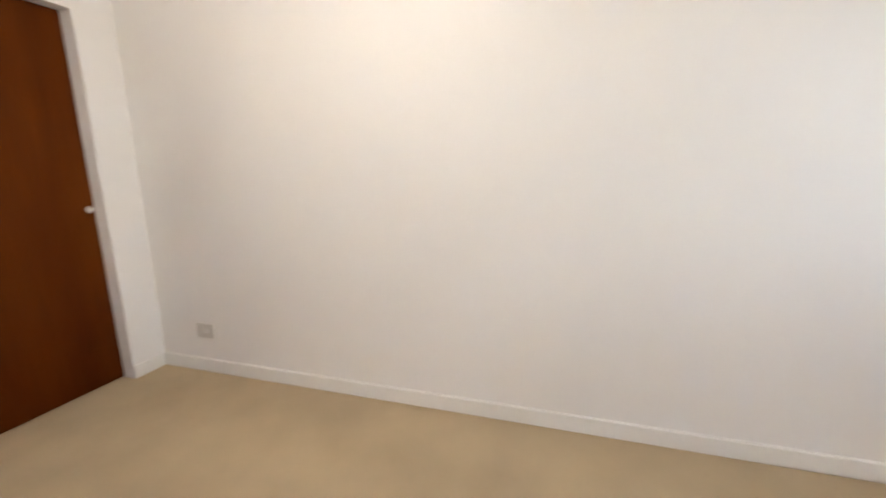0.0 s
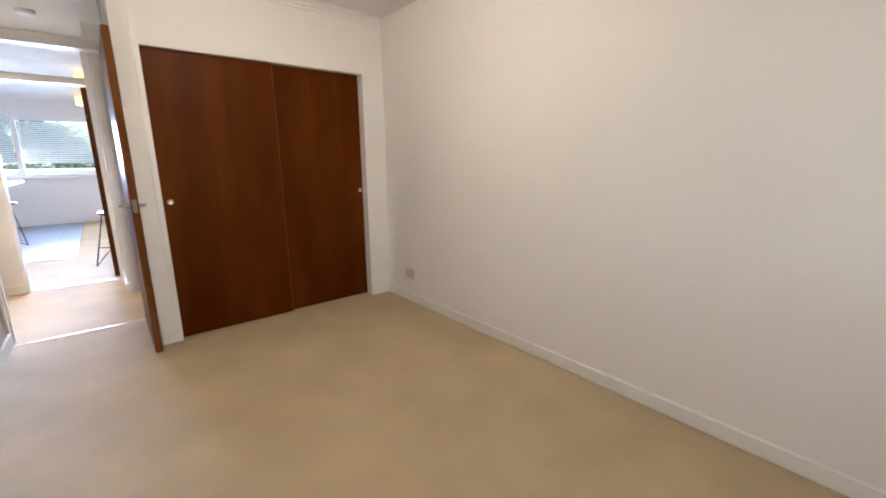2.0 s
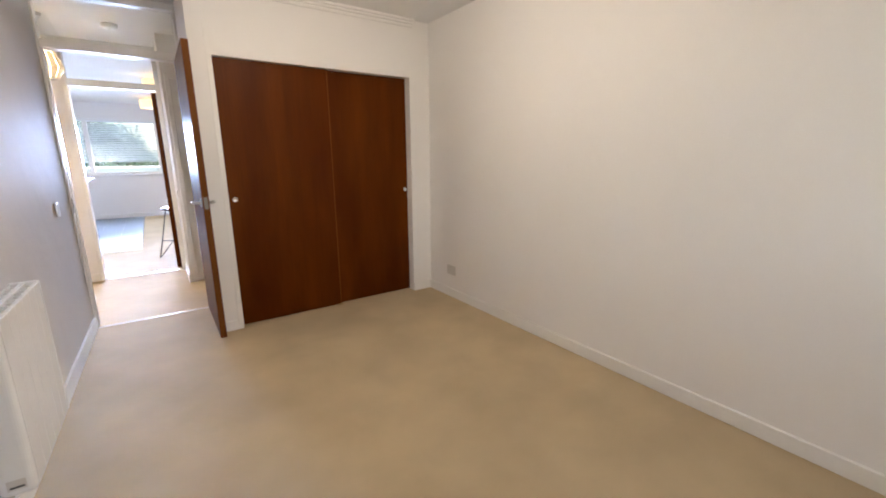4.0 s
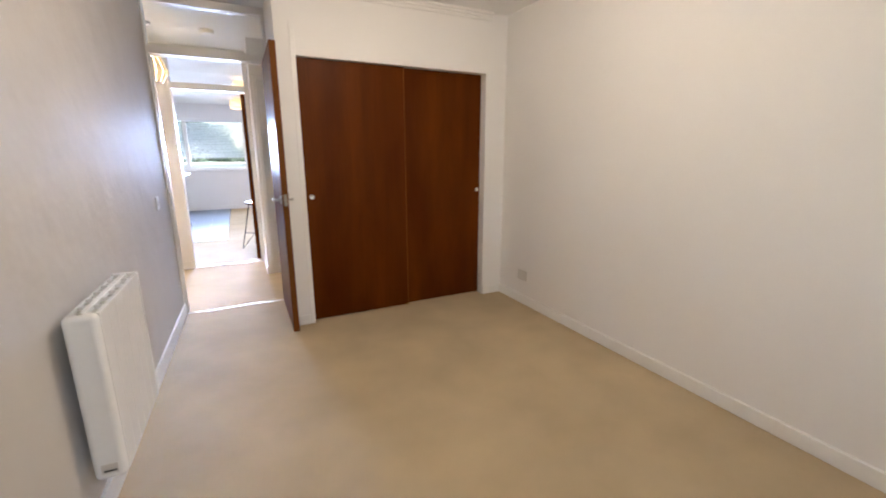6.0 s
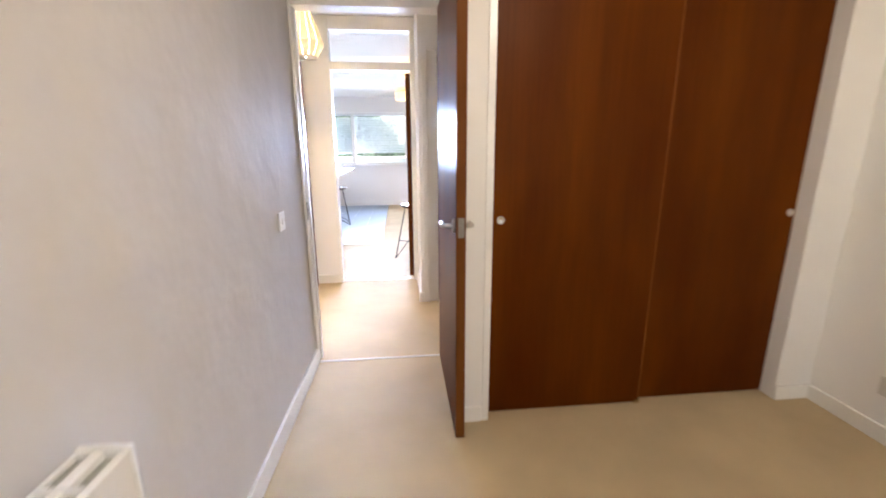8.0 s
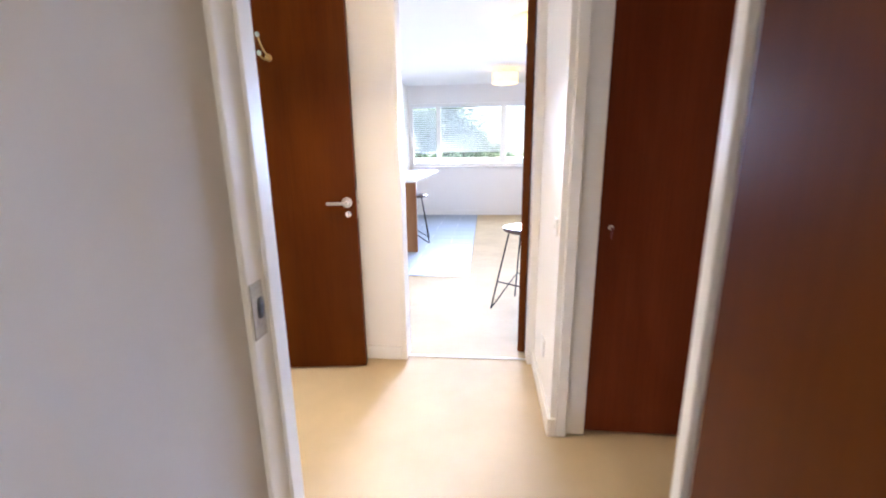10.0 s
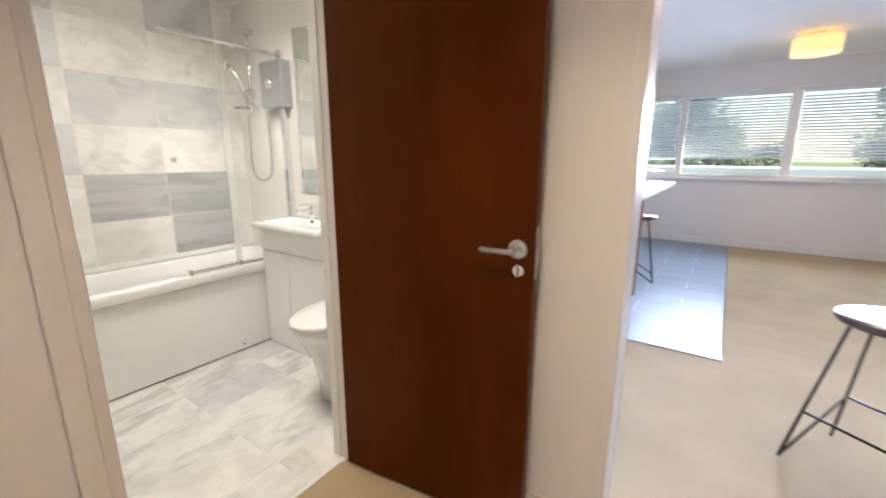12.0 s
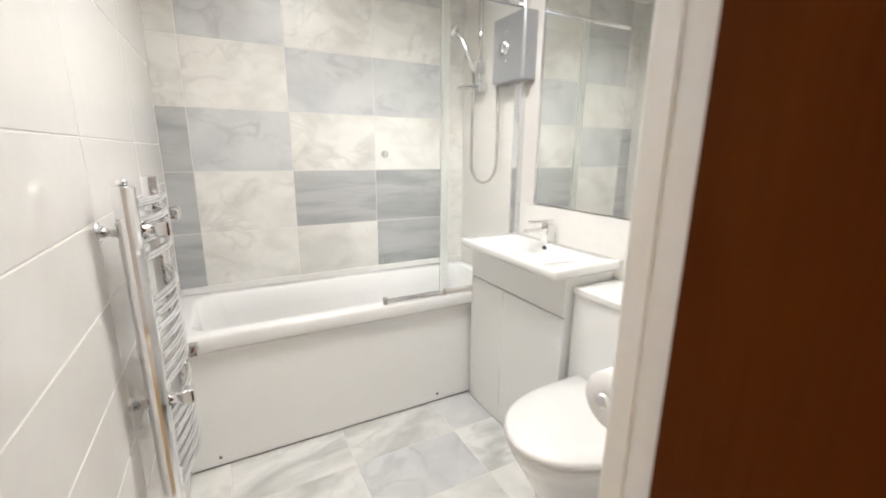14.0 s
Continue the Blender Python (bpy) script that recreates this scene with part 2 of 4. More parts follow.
MARBLE_G = marble("pale_grey_marble", (0.66, 0.67, 0.675), (0.47, 0.48, 0.50), 0.24, 0.55, (1.0, 1.0, 1.5), (0.3, 0, 0), 0.28)
MARBLE_D = marble("grey_marble", (0.50, 0.508, 0.512), (0.35, 0.355, 0.362), 0.22, 0.85, (1, 0.55, 3.4), (0.08, 0, 0), 0.15)
TILE_W = material("white_wall_tile", (0.80, 0.78, 0.75), 0.12, vary=0.02, scale=2, fine=30, bump=0.02, random_shift=True)
TILE_K = material("pale_kitchen_tile", (0.27, 0.33, 0.40), 0.50, vary=0.04, scale=3, fine=40, bump=0.02, random_shift=True)
GLASS = glass("clear_glass", (0.97, 1.0, 0.99))
FROST = glass("frosted_seal", (0.94, 0.98, 0.96), 0.35, 1.2)
SCREEN = glass("shower_glass", (0.985, 1.0, 0.995), 0.0, 1.14)
MIRROR = material("mirror_silver", (0.88, 0.90, 0.88), 0.02, 1.0, vary=0.004, bump=0)
SLAT = material("blind_slat", (0.86, 0.89, 0.92), 0.5, vary=0.01, bump=0.0)
through_slat = SLAT.node_tree.nodes.new("ShaderNodeBsdfTranslucent")
through_slat.inputs["Color"].default_value = (0.86, 0.90, 0.94, 1)
slat_mix = SLAT.node_tree.nodes.new("ShaderNodeMixShader")
slat_mix.inputs[0].default_value = 0.68
SLAT.node_tree.links.new(SLAT.node_tree.nodes["Principled BSDF"].outputs[0], slat_mix.inputs[1])
SLAT.node_tree.links.new(through_slat.outputs[0], slat_mix.inputs[2])
SLAT.node_tree.links.new(slat_mix.outputs[0], SLAT.node_tree.nodes["Material Output"].inputs[0])
SHADE = glow("lit_drum_shade", (1.0, 0.62, 0.24), 0.40, (0.58, 0.49, 0.34))
SHADE2 = glow("lit_slat_shade", (1.0, 0.70, 0.36), 0.10, (0.72, 0.62, 0.45))
BULB = glow("lit_bulb", (1.0, 0.80, 0.5), 2.5)
DIFF = glow("lit_diffuser", (1.0, 0.97, 0.9), 1.5)
LEAF = material("foliage", (0.07, 0.125, 0.07), 0.6, vary=0.3, scale=1.5, fine=9, bump=0.2, color2=(0.15, 0.22, 0.14))
BARK = material("bark", (0.12, 0.09, 0.06), 0.9, vary=0.2, fine=25, bump=0.6)
GRASS = material("grass", (0.07, 0.12, 0.035), 0.9, vary=0.3, scale=0.5, fine=8, bump=0.3)
RENDER = material("white_house_render", (0.72, 0.71, 0.68), 0.8, vary=0.04, scale=1, fine=40)
ROOF = material("roof_tiles", (0.22, 0.16, 0.13), 0.8, vary=0.15, scale=2, fine=20)


# ---- building helpers ----
def box(bm, x0, x1, y0, y1, z0, z1, bevel=0.0, seg=2):
    r = bmesh.ops.create_cube(bm, size=1.0)
    vs = r["verts"]
    bmesh.ops.transform(bm, matrix=Matrix.Translation(((x0 + x1) / 2, (y0 + y1) / 2, (z0 + z1) / 2)) @ Matrix.Diagonal((x1 - x0, y1 - y0, z1 - z0, 1)), verts=vs)
    if bevel:
        es = list({e for v in vs for e in v.link_edges})
        bmesh.ops.bevel(bm, geom=es, offset=bevel, segments=seg, profile=0.5, affect="EDGES")
    return bm


def bx(x0, x1, y0, y1, z0, z1, bevel=0.0, seg=2):
    return box(bmesh.new(), x0, x1, y0, y1, z0, z1, bevel, seg)


def tube(points, radius, sides=10, closed=False, bm=None):
    """A round bar swept along a line of points."""
    bm = bm or bmesh.new()
    pts = [Vector(p) for p in points]
    rings, n = [], len(pts)
    ref = None
    for i, p in enumerate(pts):
        a, c = pts[(i - 1) % n] if (closed or i) else p, pts[(i + 1) % n] if (closed or i < n - 1) else p
        d = (c - a).normalized()
        if ref is None:
            ref = d.orthogonal().normalized()
        ref = (ref - d * ref.dot(d)).normalized()
        other = d.cross(ref)
        rings.append([bm.verts.new(p + radius * (math.cos(2 * math.pi * k / sides) * ref + math.sin(2 * math.pi * k / sides) * other)) for k in range(sides)])
    for i in range(n if closed else n - 1):
        r0, r1 = rings[i], rings[(i + 1) % n]
        for k in range(sides):
            bm.faces.new((r0[k], r0[(k + 1) % sides], r1[(k + 1) % sides], r1[k])).smooth = True
    if not closed:
        bm.faces.new(rings[0][::-1])
        bm.faces.new(rings[-1])
    return bm


def lathe(profile, center=(0, 0, 0), axis="z", sides=32, bm=None):
    """A turned solid from (radius, height) pairs, closed at both ends."""
    bm = bm or bmesh.new()
    rings = []
    for r, h in profile:
        ring = []
        for k in range(sides):
            a = 2 * math.pi * k / sides
            u, v = r * math.cos(a), r * math.sin(a)
            p = {"z": (u, v, h), "x": (h, u, v), "y": (v, h, u)}[axis]
            ring.append(bm.verts.new(Vector(p) + Vector(center)))
        rings.append(ring)
    for r0, r1 in zip(rings, rings[1:]):
        for k in range(sides):
            bm.faces.new((r0[k], r0[(k + 1) % sides], r1[(k + 1) % sides], r1[k])).smooth = True
    bm.faces.new(rings[0][::-1])
    bm.faces.new(rings[-1])
    return bm


def loft(outlines, bm=None, smooth=True):
    """A skin over outlines of equal count, capped at both ends."""
    bm = bm or bmesh.new()
    rings = [[bm.verts.new(p) for p in o] for o in outlines]
    n = len(rings[0])
    for r0, r1 in zip(rings, rings[1:]):
        for k in range(n):
            bm.faces.new((r0[k], r0[(k + 1) % n], r1[(k + 1) % n], r1[k])).smooth = smooth
    bm.faces.new(rings[0][::-1])
    bm.faces.new(rings[-1])
    return bm


def prism(outline, z0, z1, bevel=0.0, bm=None):
    bm = bm or bmesh.new()
    lo = [bm.verts.new((x, y, z0)) for x, y in outline]
    hi = [bm.verts.new((x, y, z1)) for x, y in outline]
    n = len(outline)
    for k in range(n):
        bm.faces.new((lo[k], lo[(k + 1) % n], hi[(k + 1) % n], hi[k]))
    bm.faces.new(lo[::-1])
    top = bm.faces.new(hi)
    if bevel:
        bmesh.ops.bevel(bm, geom=list(top.edges), offset=bevel, segments=3, profile=0.5, affect="EDGES")
    return bm


def mesh_from(name, bm, mat):
    bmesh.ops.recalc_face_normals(bm, faces=bm.faces)
    me = bpy.data.meshes.new(name)
    bm.to_mesh(me)
    bm.free()
    me.materials.append(mat)
    return me


def part(name, bm, mat, parent, label=""):
    ob = new(name, mesh_from(name, bm, mat))
    ob.parent = parent
    if parent is not None:
        ob.matrix_parent_inverse = Matrix.Identity(4)
    return tagged(ob, label)


def solid(name, bm, mat, label, category="", kind="structure", group=""):
    return tagged(new(name, mesh_from(name, bm, mat)), label, category, group, kind)


def thing(name, label, category, at=(0, 0, 0), group="", kind="", turn=0):
    ob = new(name)
    ob.empty_display_size = 0.1
    ob.matrix_world = pose(*at, 0, 0, turn)
    return tagged(ob, label, category, group, kind)


def boxes(*specs):
    bm = bmesh.new()
    for s in specs:
        box(bm, *s)
    return bm


def extruded(outline, quads, d0, d1, swap=False):
    """A wall drawn in elevation and given thickness; swap: it runs along y instead of x."""
    bm = bmesh.new()
    sheets = [[bm.verts.new((d, u, z) if swap else (u, d, z)) for u, z in outline] for d in (d0, d1)]
    rims = {}
    for quad in quads:
        for sheet in sheets:
            bm.faces.new([sheet[k] for k in quad])
        for p, q in zip(quad, quad[1:] + quad[:1]):
            rims[frozenset((p, q))] = None if frozenset((p, q)) in rims else (p, q)
    for p, q in filter(None, rims.values()):
        bm.faces.new((sheets[0][p], sheets[0][q], sheets[1][q], sheets[1][p]))
    return bm


def portal(u0, u1, a, b, head, top, d0, d1, swap=False):
    """A wall pierced by one doorway, as a single block."""
    outline = [(u0, 0), (a, 0), (a, head), (b, head), (b, 0), (u1, 0), (u1, top), (u0, top)]
    return extruded(outline, ((0, 1, 2, 7), (2, 3, 6, 7), (3, 4, 5, 6)), d0, d1, swap)


def window_wall(u0, u1, a, b, sill, head, top, d0, d1):
    """A wall pierced by one window, as a single block."""
    outline = [(u0, 0), (u1, 0), (u1, top), (u0, top), (a, sill), (b, sill), (b, head), (a, head)]
    return extruded(outline, ((0, 1, 5, 4), (1, 2, 6, 5), (2, 3, 7, 6), (3, 0, 4, 7)), d0, d1)


# ---- setting: floors, walls, ceilings ----
H = 2.37
FAR = 7.25
solid("floor_bedroom", bx(-0.13, 2.64, -4.92, 0.05, -0.10, 0.0), CARPET, "beige wool carpet over the bedroom floor", "floor")
solid("floor_hall", bx(-0.985, 1.77, 0.05, 1.605, -0.10, 0.0), CARPET, "beige carpet over the hall floor", "floor")
solid("floor_living", boxes((-1.14, 4.2, 1.605, 3.215, -0.10, 0.0), (0.25, 4.2, 3.215, FAR + 0.01, -0.10, 0.0)), CARPET, "pale beige carpet in the living room", "floor")
solid("threshold_strip_1", bx(0.012, 0.785, -0.007, 0.007, -0.05, 0.004, 0.002), TRIM, "thin pale strip across the bedroom doorway", "trim")
solid("threshold_strip_2", bx(-0.045, 0.65, 1.597, 1.612, -0.05, 0.005, 0.002), TRIM, "thin pale strip across the living room doorway", "trim")
solid("wall_bedroom_west", prism([(0.0, 0.0), (-0.22, 0.0), (-0.22, -5.0), (-0.11, -5.0)], 0, H), SATIN_SHADED, "off-white painted wall with a soft sheen, its shade put into the paint", "wall")
solid("wall_bedroom_east", bx(2.62, 2.74, -5.0, 0.10, 0, H), WALL, "plain off-white painted bedroom wall", "wall")
solid("wall_bedroom_south", window_wall(-0.12, 2.62, 0.45, 2.25, 0.92, 2.08, H, -5.0, -4.88), WALL, "off-white bedroom wall round a window", "wall")
solid("wall_wardrobe_front", portal(0.80, 2.62, 0.925, 2.425, 1.917, H, -0.655, -0.54), WALL, "white painted surround of the built-in wardrobe", "wall")
solid("wall_wardrobe_side", bx(0.80, 0.84, -0.54, 0.0, 0, H), WALL, "white painted side of the built-in wardrobe", "wall")
solid("wall_hall_south", bx(-0.97, 0.0, 0.0, 0.088, 0, H), WALL, "cream painted hall wall", "wall")
solid("wall_hall_south_east", bx(0.80, 1.85, 0.0, 0.10, 0, H), WALL, "cream painted hall wall", "wall")
solid("wall_hall_north", bx(-0.97, -0.075, 1.56, 1.66, 0, H), WALL, "cream painted hall wall beside the living room door", "wall")
solid("wall_hall_corner", prism([(0.69, 0.95), (0.712, 0.95), (0.712, 1.031), (0.79, 1.031), (0.79, 1.66), (0.69, 1.66)], 0, H), WALL, "cream painted hall wall with a light switch", "wall")
solid("wall_hall_cupboard", portal(0.7125, 1.75, 0.7130, 1.507, 2.031, H, 0.95, 1.0305), WALL, "cream painted wall round the hall cupboard", "wall")
solid("wall_hall_east", bx(1.75, 1.85, 0.10, 1.66, 0, H), WALL, "cream painted end wall of the hall", "wall")
solid("wall_hall_west", portal(0.0, 2.18, 0.637, 1.405, 2.02, H, -1.05, -0.97, True), WALL, "cream painted hall wall round the bathroom door", "wall")
solid("wall_cupboard_back", bx(0.79, 1.85, 1.56, 1.66, 0, H), WALL, "plain white wall behind the hall cupboard", "wall")
solid("ceiling_bedroom", bx(-0.22, 2.74, -5.0, 0.0, H, H + 0.1), CEIL, "white painted bedroom ceiling", "ceiling")
solid("ceiling_hall", bx(-1.07, 1.85, 0.0, 1.66, H, H + 0.1), CEIL, "white painted hall ceiling", "ceiling")
solid("ceiling_living", bx(-1.17, 4.3, 1.66, FAR + 0.16, H, H + 0.1), CEIL, "white painted living room ceiling", "ceiling")
solid("ceiling_bathroom", bx(-2.85, -1.05, 0.50, 2.18, 2.17, 2.27), CEIL, "white painted bathroom ceiling", "ceiling")
solid("floor_bathroom", bx(-2.75, -0.985, 0.60, 2.09, -0.10, -0.0012), GROUT, "grey and white marble tiles with pale joints", "floor")
solid("wall_bathroom_west", bx(-2.85, -2.7332, 0.50, 2.18, 0, 2.17), GROUT, "bathroom wall clad in grey and white marble tiles", "wall")
solid("wall_bathroom_south", bx(-2.7332, -1.05, 0.50, 0.6338, 0, 2.17), GROUT, "bathroom wall clad in plain white tiles", "wall")
solid("wall_bathroom_north", bx(-2.7332, -1.05, 2.08, 2.18, 0, 2.17), WALL, "pale plain bathroom wall behind shower and basin", "wall")
solid("wall_living_west", bx(-1.17, -1.05, 2.18, FAR + 0.16, 0, H), WALL, "white painted living room wall", "wall")
solid("wall_living_east", bx(4.2, 4.3, 1.66, FAR + 0.16, 0, H), WALL, "white painted far living room wall", "wall")
solid("wall_living_south", bx(0.79, 4.3, 1.66, 1.76, 0, H), WALL, "white painted living room wall beside the door", "wall")
WX0, WX1, WZ0, WZ1 = -1.02, 3.38, 0.925, 2.055
solid("wall_living_north", window_wall(-1.05, 4.2, WX0, WX1, WZ0, WZ1, H, FAR, FAR + 0.15), WALL, "white painted wall under a long window", "wall")

# baseboards
def skirting(x0, x1, y0, y1, h=0.085):
    return solid("baseboard", bx(x0, x1, y0, y1, 0, h, 0.004), TRIM, "white gloss painted skirting board", "baseboard")


sk = prism([(0.014, -0.012), (0.0, -0.012), (-0.1075, -4.88), (-0.0935, -4.88)], 0, 0.095, 0.004)
solid("baseboard", sk, TRIM, "white gloss painted skirting board", "baseboard")
skirting(2.604, 2.62, -4.88, -0.655, 0.078)
skirting(2.425, 2.604, -0.668, -0.655, 0.078)
skirting(0.803, 0.890, -0.668, -0.655, 0.078)
skirting(0.014, 2.604, -4.88, -4.866, 0.078)
skirting(-0.955, -0.078, 1.546, 1.56, 0.085)
skirting(0.676, 0.69, 0.936, 1.545, 0.085)
skirting(0.69, 0.712, 0.936, 0.95, 0.085)
skirting(-0.97, -0.956, 0.11, 0.585, 0.085)
skirting(-0.95, -0.01, 0.088, 0.102, 0.085)
skirting(0.82, 1.74, 0.10, 0.114, 0.085)
skirting(-1.05, 4.2, FAR - 0.014, FAR, 0.09)
skirting(-1.05, -1.036, 2.2, FAR - 0.02, 0.09)
skirting(4.184, 4.2, 1.77, FAR - 0.02, 0.09)

# stepped moulding above the wardrobe
solid("coving", boxes((0.80, 2.46, -0.700, -0.655, 2.350, 2.37, 0.004), (0.80, 2.46, -0.684, -0.655, 2.333, 2.350, 0.004), (0.80, 2.46, -0.668, -0.655, 2.310, 2.333, 0.003)), TRIM, "white stepped plaster moulding under the ceiling", "trim")
solid("wardrobe_casing", bx(0.893, 0.925, -0.661, -0.655, 0, 2.12, 0.002), TRIM, "flat white casing strip beside the wardrobe", "trim")


# ---- doors and frames ----
def lever(parent, x, y, z, out, along, mat=STEEL):
    """A lever handle: round rose, neck and a bent bar. out: unit way from the leaf; along: way of the bar."""
    out, along, p = Vector(out), Vector(along), Vector((x, y, z))
    axis = "y" if abs(out.y) > abs(out.x) else "x"
    s = out.y if axis == "y" else out.x
    h = part("door_handle", tube([p + out * d for d in (0.006, 0.03, 0.046)], 0.010, 14), mat, parent, "satin steel lever handle")
    part("rose", lathe([(0.0275, 0.0), (0.0275, 0.006 * s), (0.022, 0.009 * s), (0.012, 0.009 * s)], p, axis, 28), mat, h)
    bar = [p + out * 0.046, p + out * 0.050 + along * 0.015, p + out * 0.050 + along * 0.06, p + out * 0.048 + along * 0.080, p + out * 0.043 + along * 0.095]
    part("lever", tube(bar, 0.0085, 12), mat, h)
    return h


# bedroom door: frame with a glazed light over it, leaf folded back against the wardrobe side
fr = thing("door_frame_1", "white painted door frame with a glazed light above", "door frame", (0.4, 0.05, 0), kind="structure")
part("jamb", bx(-0.40, -0.388, -0.062, 0.042, 0, H - 0.002, 0.003), TRIM, fr)
part("jamb", bx(0.385, 0.3995, -0.050, 0.062, 0, H - 0.002, 0.002), TRIM, fr)
part("door_stop", bx(-0.388, -0.380, -0.006, 0.036, 0, 1.975, 0.002), TRIM, fr)
part("door_stop", bx(0.370, 0.385, 0.0, 0.03, 0, 1.975, 0.002), TRIM, fr)
part("head", bx(-0.388, 0.385, -0.055, 0.055, 1.975, 2.030, 0.003), TRIM, fr)
part("top_rail", bx(-0.388, 0.385, -0.055, 0.055, 2.315, H - 0.002, 0.003), TRIM, fr)
fan = part("fanlight_pane", bx(-0.388, 0.385, -0.003, 0.003, 2.030, 2.315), GLASS, fr, "clear glass light over the door")
fan.visible_shadow = False
sp = part("strike_plate", bx(-0.388, -0.3855, -0.058, -0.020, 0.880, 0.982, 0.001), STRIKE, fr, "worn steel strike plate")
for y, z, r in ((-0.0335, 0.924, 0.0105), (-0.0325, 0.934, 0.0115), (-0.0330, 0.945, 0.0085)):
    part("latch_hole", lathe([(r, -0.3856), (r, -0.3850 + z * 0.0001), (0.001, -0.3849 + z * 0.0001)], (0, y, z), "x", 16), DARK, sp)

d1 = thing("door_1", "sapele veneered flush door, open against the wardrobe side", "door", (0.79, -0.012, 0), kind="structure")
part("leaf", bx(-0.038, 0.002, -0.766, 0.0, 0.008, 1.968, 0.0015), WOOD, d1)
part("edge_lipping", bx(-0.037, 0.001, -0.7675, -0.7655, 0.009, 1.967), LIP, d1, "paler wooden edge strip")
part("latch_plate", bx(-0.030, -0.006, -0.7695, -0.767, 0.925, 1.005, 0.001), TARN, d1, "steel latch plate")
part("latch_bolt", bx(-0.025, -0.011, -0.777, -0.769, 0.955, 0.975, 0.002), TARN, d1)
lever(d1, -0.038, -0.715, 0.965, (-1, 0, 0), (0, 1, 0))
hh = part("door_handle", tube([(0.002, -0.715, 0.965), (0.034, -0.715, 0.965)], 0.010, 12), STEEL, d1, "satin steel lever handle")
part("lever", tube([(0.034, -0.715, 0.965), (0.037, -0.70, 0.965), (0.037, -0.64, 0.965), (0.034, -0.61, 0.965)], 0.0085, 12), STEEL, hh)

# living room door
fr = thing("door_frame_2", "white painted door frame with a glazed light above", "door frame", (0.3, 1.61, 0), kind="structure")
part("jamb", bx(-0.375, -0.346, -0.060, 0.060, 0, H - 0.002, 0.003), TRIM, fr)
part("jamb", bx(0.35, 0.39, -0.060, 0.060, 0, H - 0.002, 0.003), TRIM, fr)
part("head", bx(-0.345, 0.35, -0.055, 0.055, 1.942, 2.006, 0.003), TRIM, fr)
part("top_rail", bx(-0.345, 0.35, -0.055, 0.055, 2.262, H - 0.002, 0.003), TRIM, fr)
fan = part("fanlight_pane", bx(-0.345, 0.35, -0.003, 0.003, 2.006, 2.262), GLASS, fr, "clear glass light over the door")
fan.visible_shadow = False
d2 = thing("door_2", "dark brown flush door standing wide open", "door", (0.645, 1.674, 0), kind="structure", turn=-22)
part("leaf", bx(-0.042, 0.0, 0.0, 0.686, 0.010, 1.937, 0.0015), WOODD, d2)
part("edge_lipping", bx(-0.041, -0.001, -0.002, 0.0005, 0.011, 1.936), WOODD, d2)
lever(d2, -0.042, 0.63, 0.96, (-1, 0, 0), (0, -1, 0))

# bathroom door
fr = thing("door_frame_3", "cream painted bathroom door frame", "door frame", (-1.02, 1.035, 0), kind="structure")
part("jamb", bx(-0.036, 0.056, -0.398, -0.368, 0, 2.02, 0.004), TRIM, fr)
part("jamb", bx(-0.036, 0.056, 0.332, 0.37, 0, 2.02, 0.004), TRIM, fr)
part("head", bx(-0.036, 0.056, -0.368, 0.332, 1.99, 2.02, 0.003), TRIM, fr)
part("door_stop", bx(-0.030, 0.010, -0.368, -0.360, 0, 1.99, 0.002), TRIM, fr)
part("door_stop", bx(-0.030, 0.010, 0.327, 0.332, 0, 1.99, 0.002), TRIM, fr)
part("architrave", bx(0.050, 0.064, -0.448, -0.3982, 0, 2.07, 0.004), TRIM, fr)
part("architrave", bx(0.050, 0.064, 0.3702, 0.42, 0, 2.07, 0.004), TRIM, fr)
sp = part("strike_plate", bx(0.014, 0.048, -0.368, -0.3655, 0.86, 1.00, 0.001), STEEL, fr, "worn steel strike plate")
part("latch_hole", bx(0.022, 0.040, -0.3656, -0.3648, 0.92, 0.96), DARK, sp)
part("latch_hole", bx(0.022, 0.040, -0.3656, -0.3648, 0.875, 0.895), DARK, sp)

d3 = thing("door_3", "dark brown flush bathroom door, swung open into the hall", "door", (-0.962, 1.355, 0), kind="structure", turn=7.6)
part("leaf", bx(0.0, 0.702, 0.0, 0.040, 0.010, 1.985, 0.0015), WOODD, d3)
part("edge_lipping", bx(0.7005, 0.7035, 0.001, 0.039, 0.011, 1.984), WOODD, d3)
lever(d3, 0.656, 0.0, 0.945, (0, -1, 0), (-1, 0, 0))
tl = part("thumb_turn", lathe([(0.0175, 0.0), (0.0175, -0.005), (0.015, -0.008), (0.008, -0.008)], (0.660, 0.0, 0.884), "y", 24), CHROME, d3, "chrome thumb turn")
part("turn_knob", bx(0.6565, 0.6635, -0.020, -0.007, 0.869, 0.899, 0.002), CHROME, tl)
part("latch_plate", bx(0.703, 0.7055, 0.010, 0.032, 0.86, 1.01, 0.001), STEEL, d3)
part("latch_bolt", bx(0.705, 0.714, 0.013, 0.028, 0.935, 0.955, 0.002), STEEL, d3)
hk = part("coat_hook", lathe([(0.017, 0.0), (0.017, -0.004), (0.013, -0.007), (0.006, -0.009)], (0.330, 0.0, 1.645), "y", 20), BRASS, d3, "brass hook with pale blue porcelain ends")
part("hook_arm", tube([(0.330, -0.008, 1.652), (0.320, -0.028, 1.670), (0.312, -0.045, 1.705), (0.308, -0.050, 1.728)], 0.0045, 8), BRASS, hk)
part("hook_arm", tube([(0.330, -0.008, 1.638), (0.320, -0.028, 1.632), (0.310, -0.040, 1.640), (0.306, -0.044, 1.650)], 0.0045, 8), BRASS, hk)
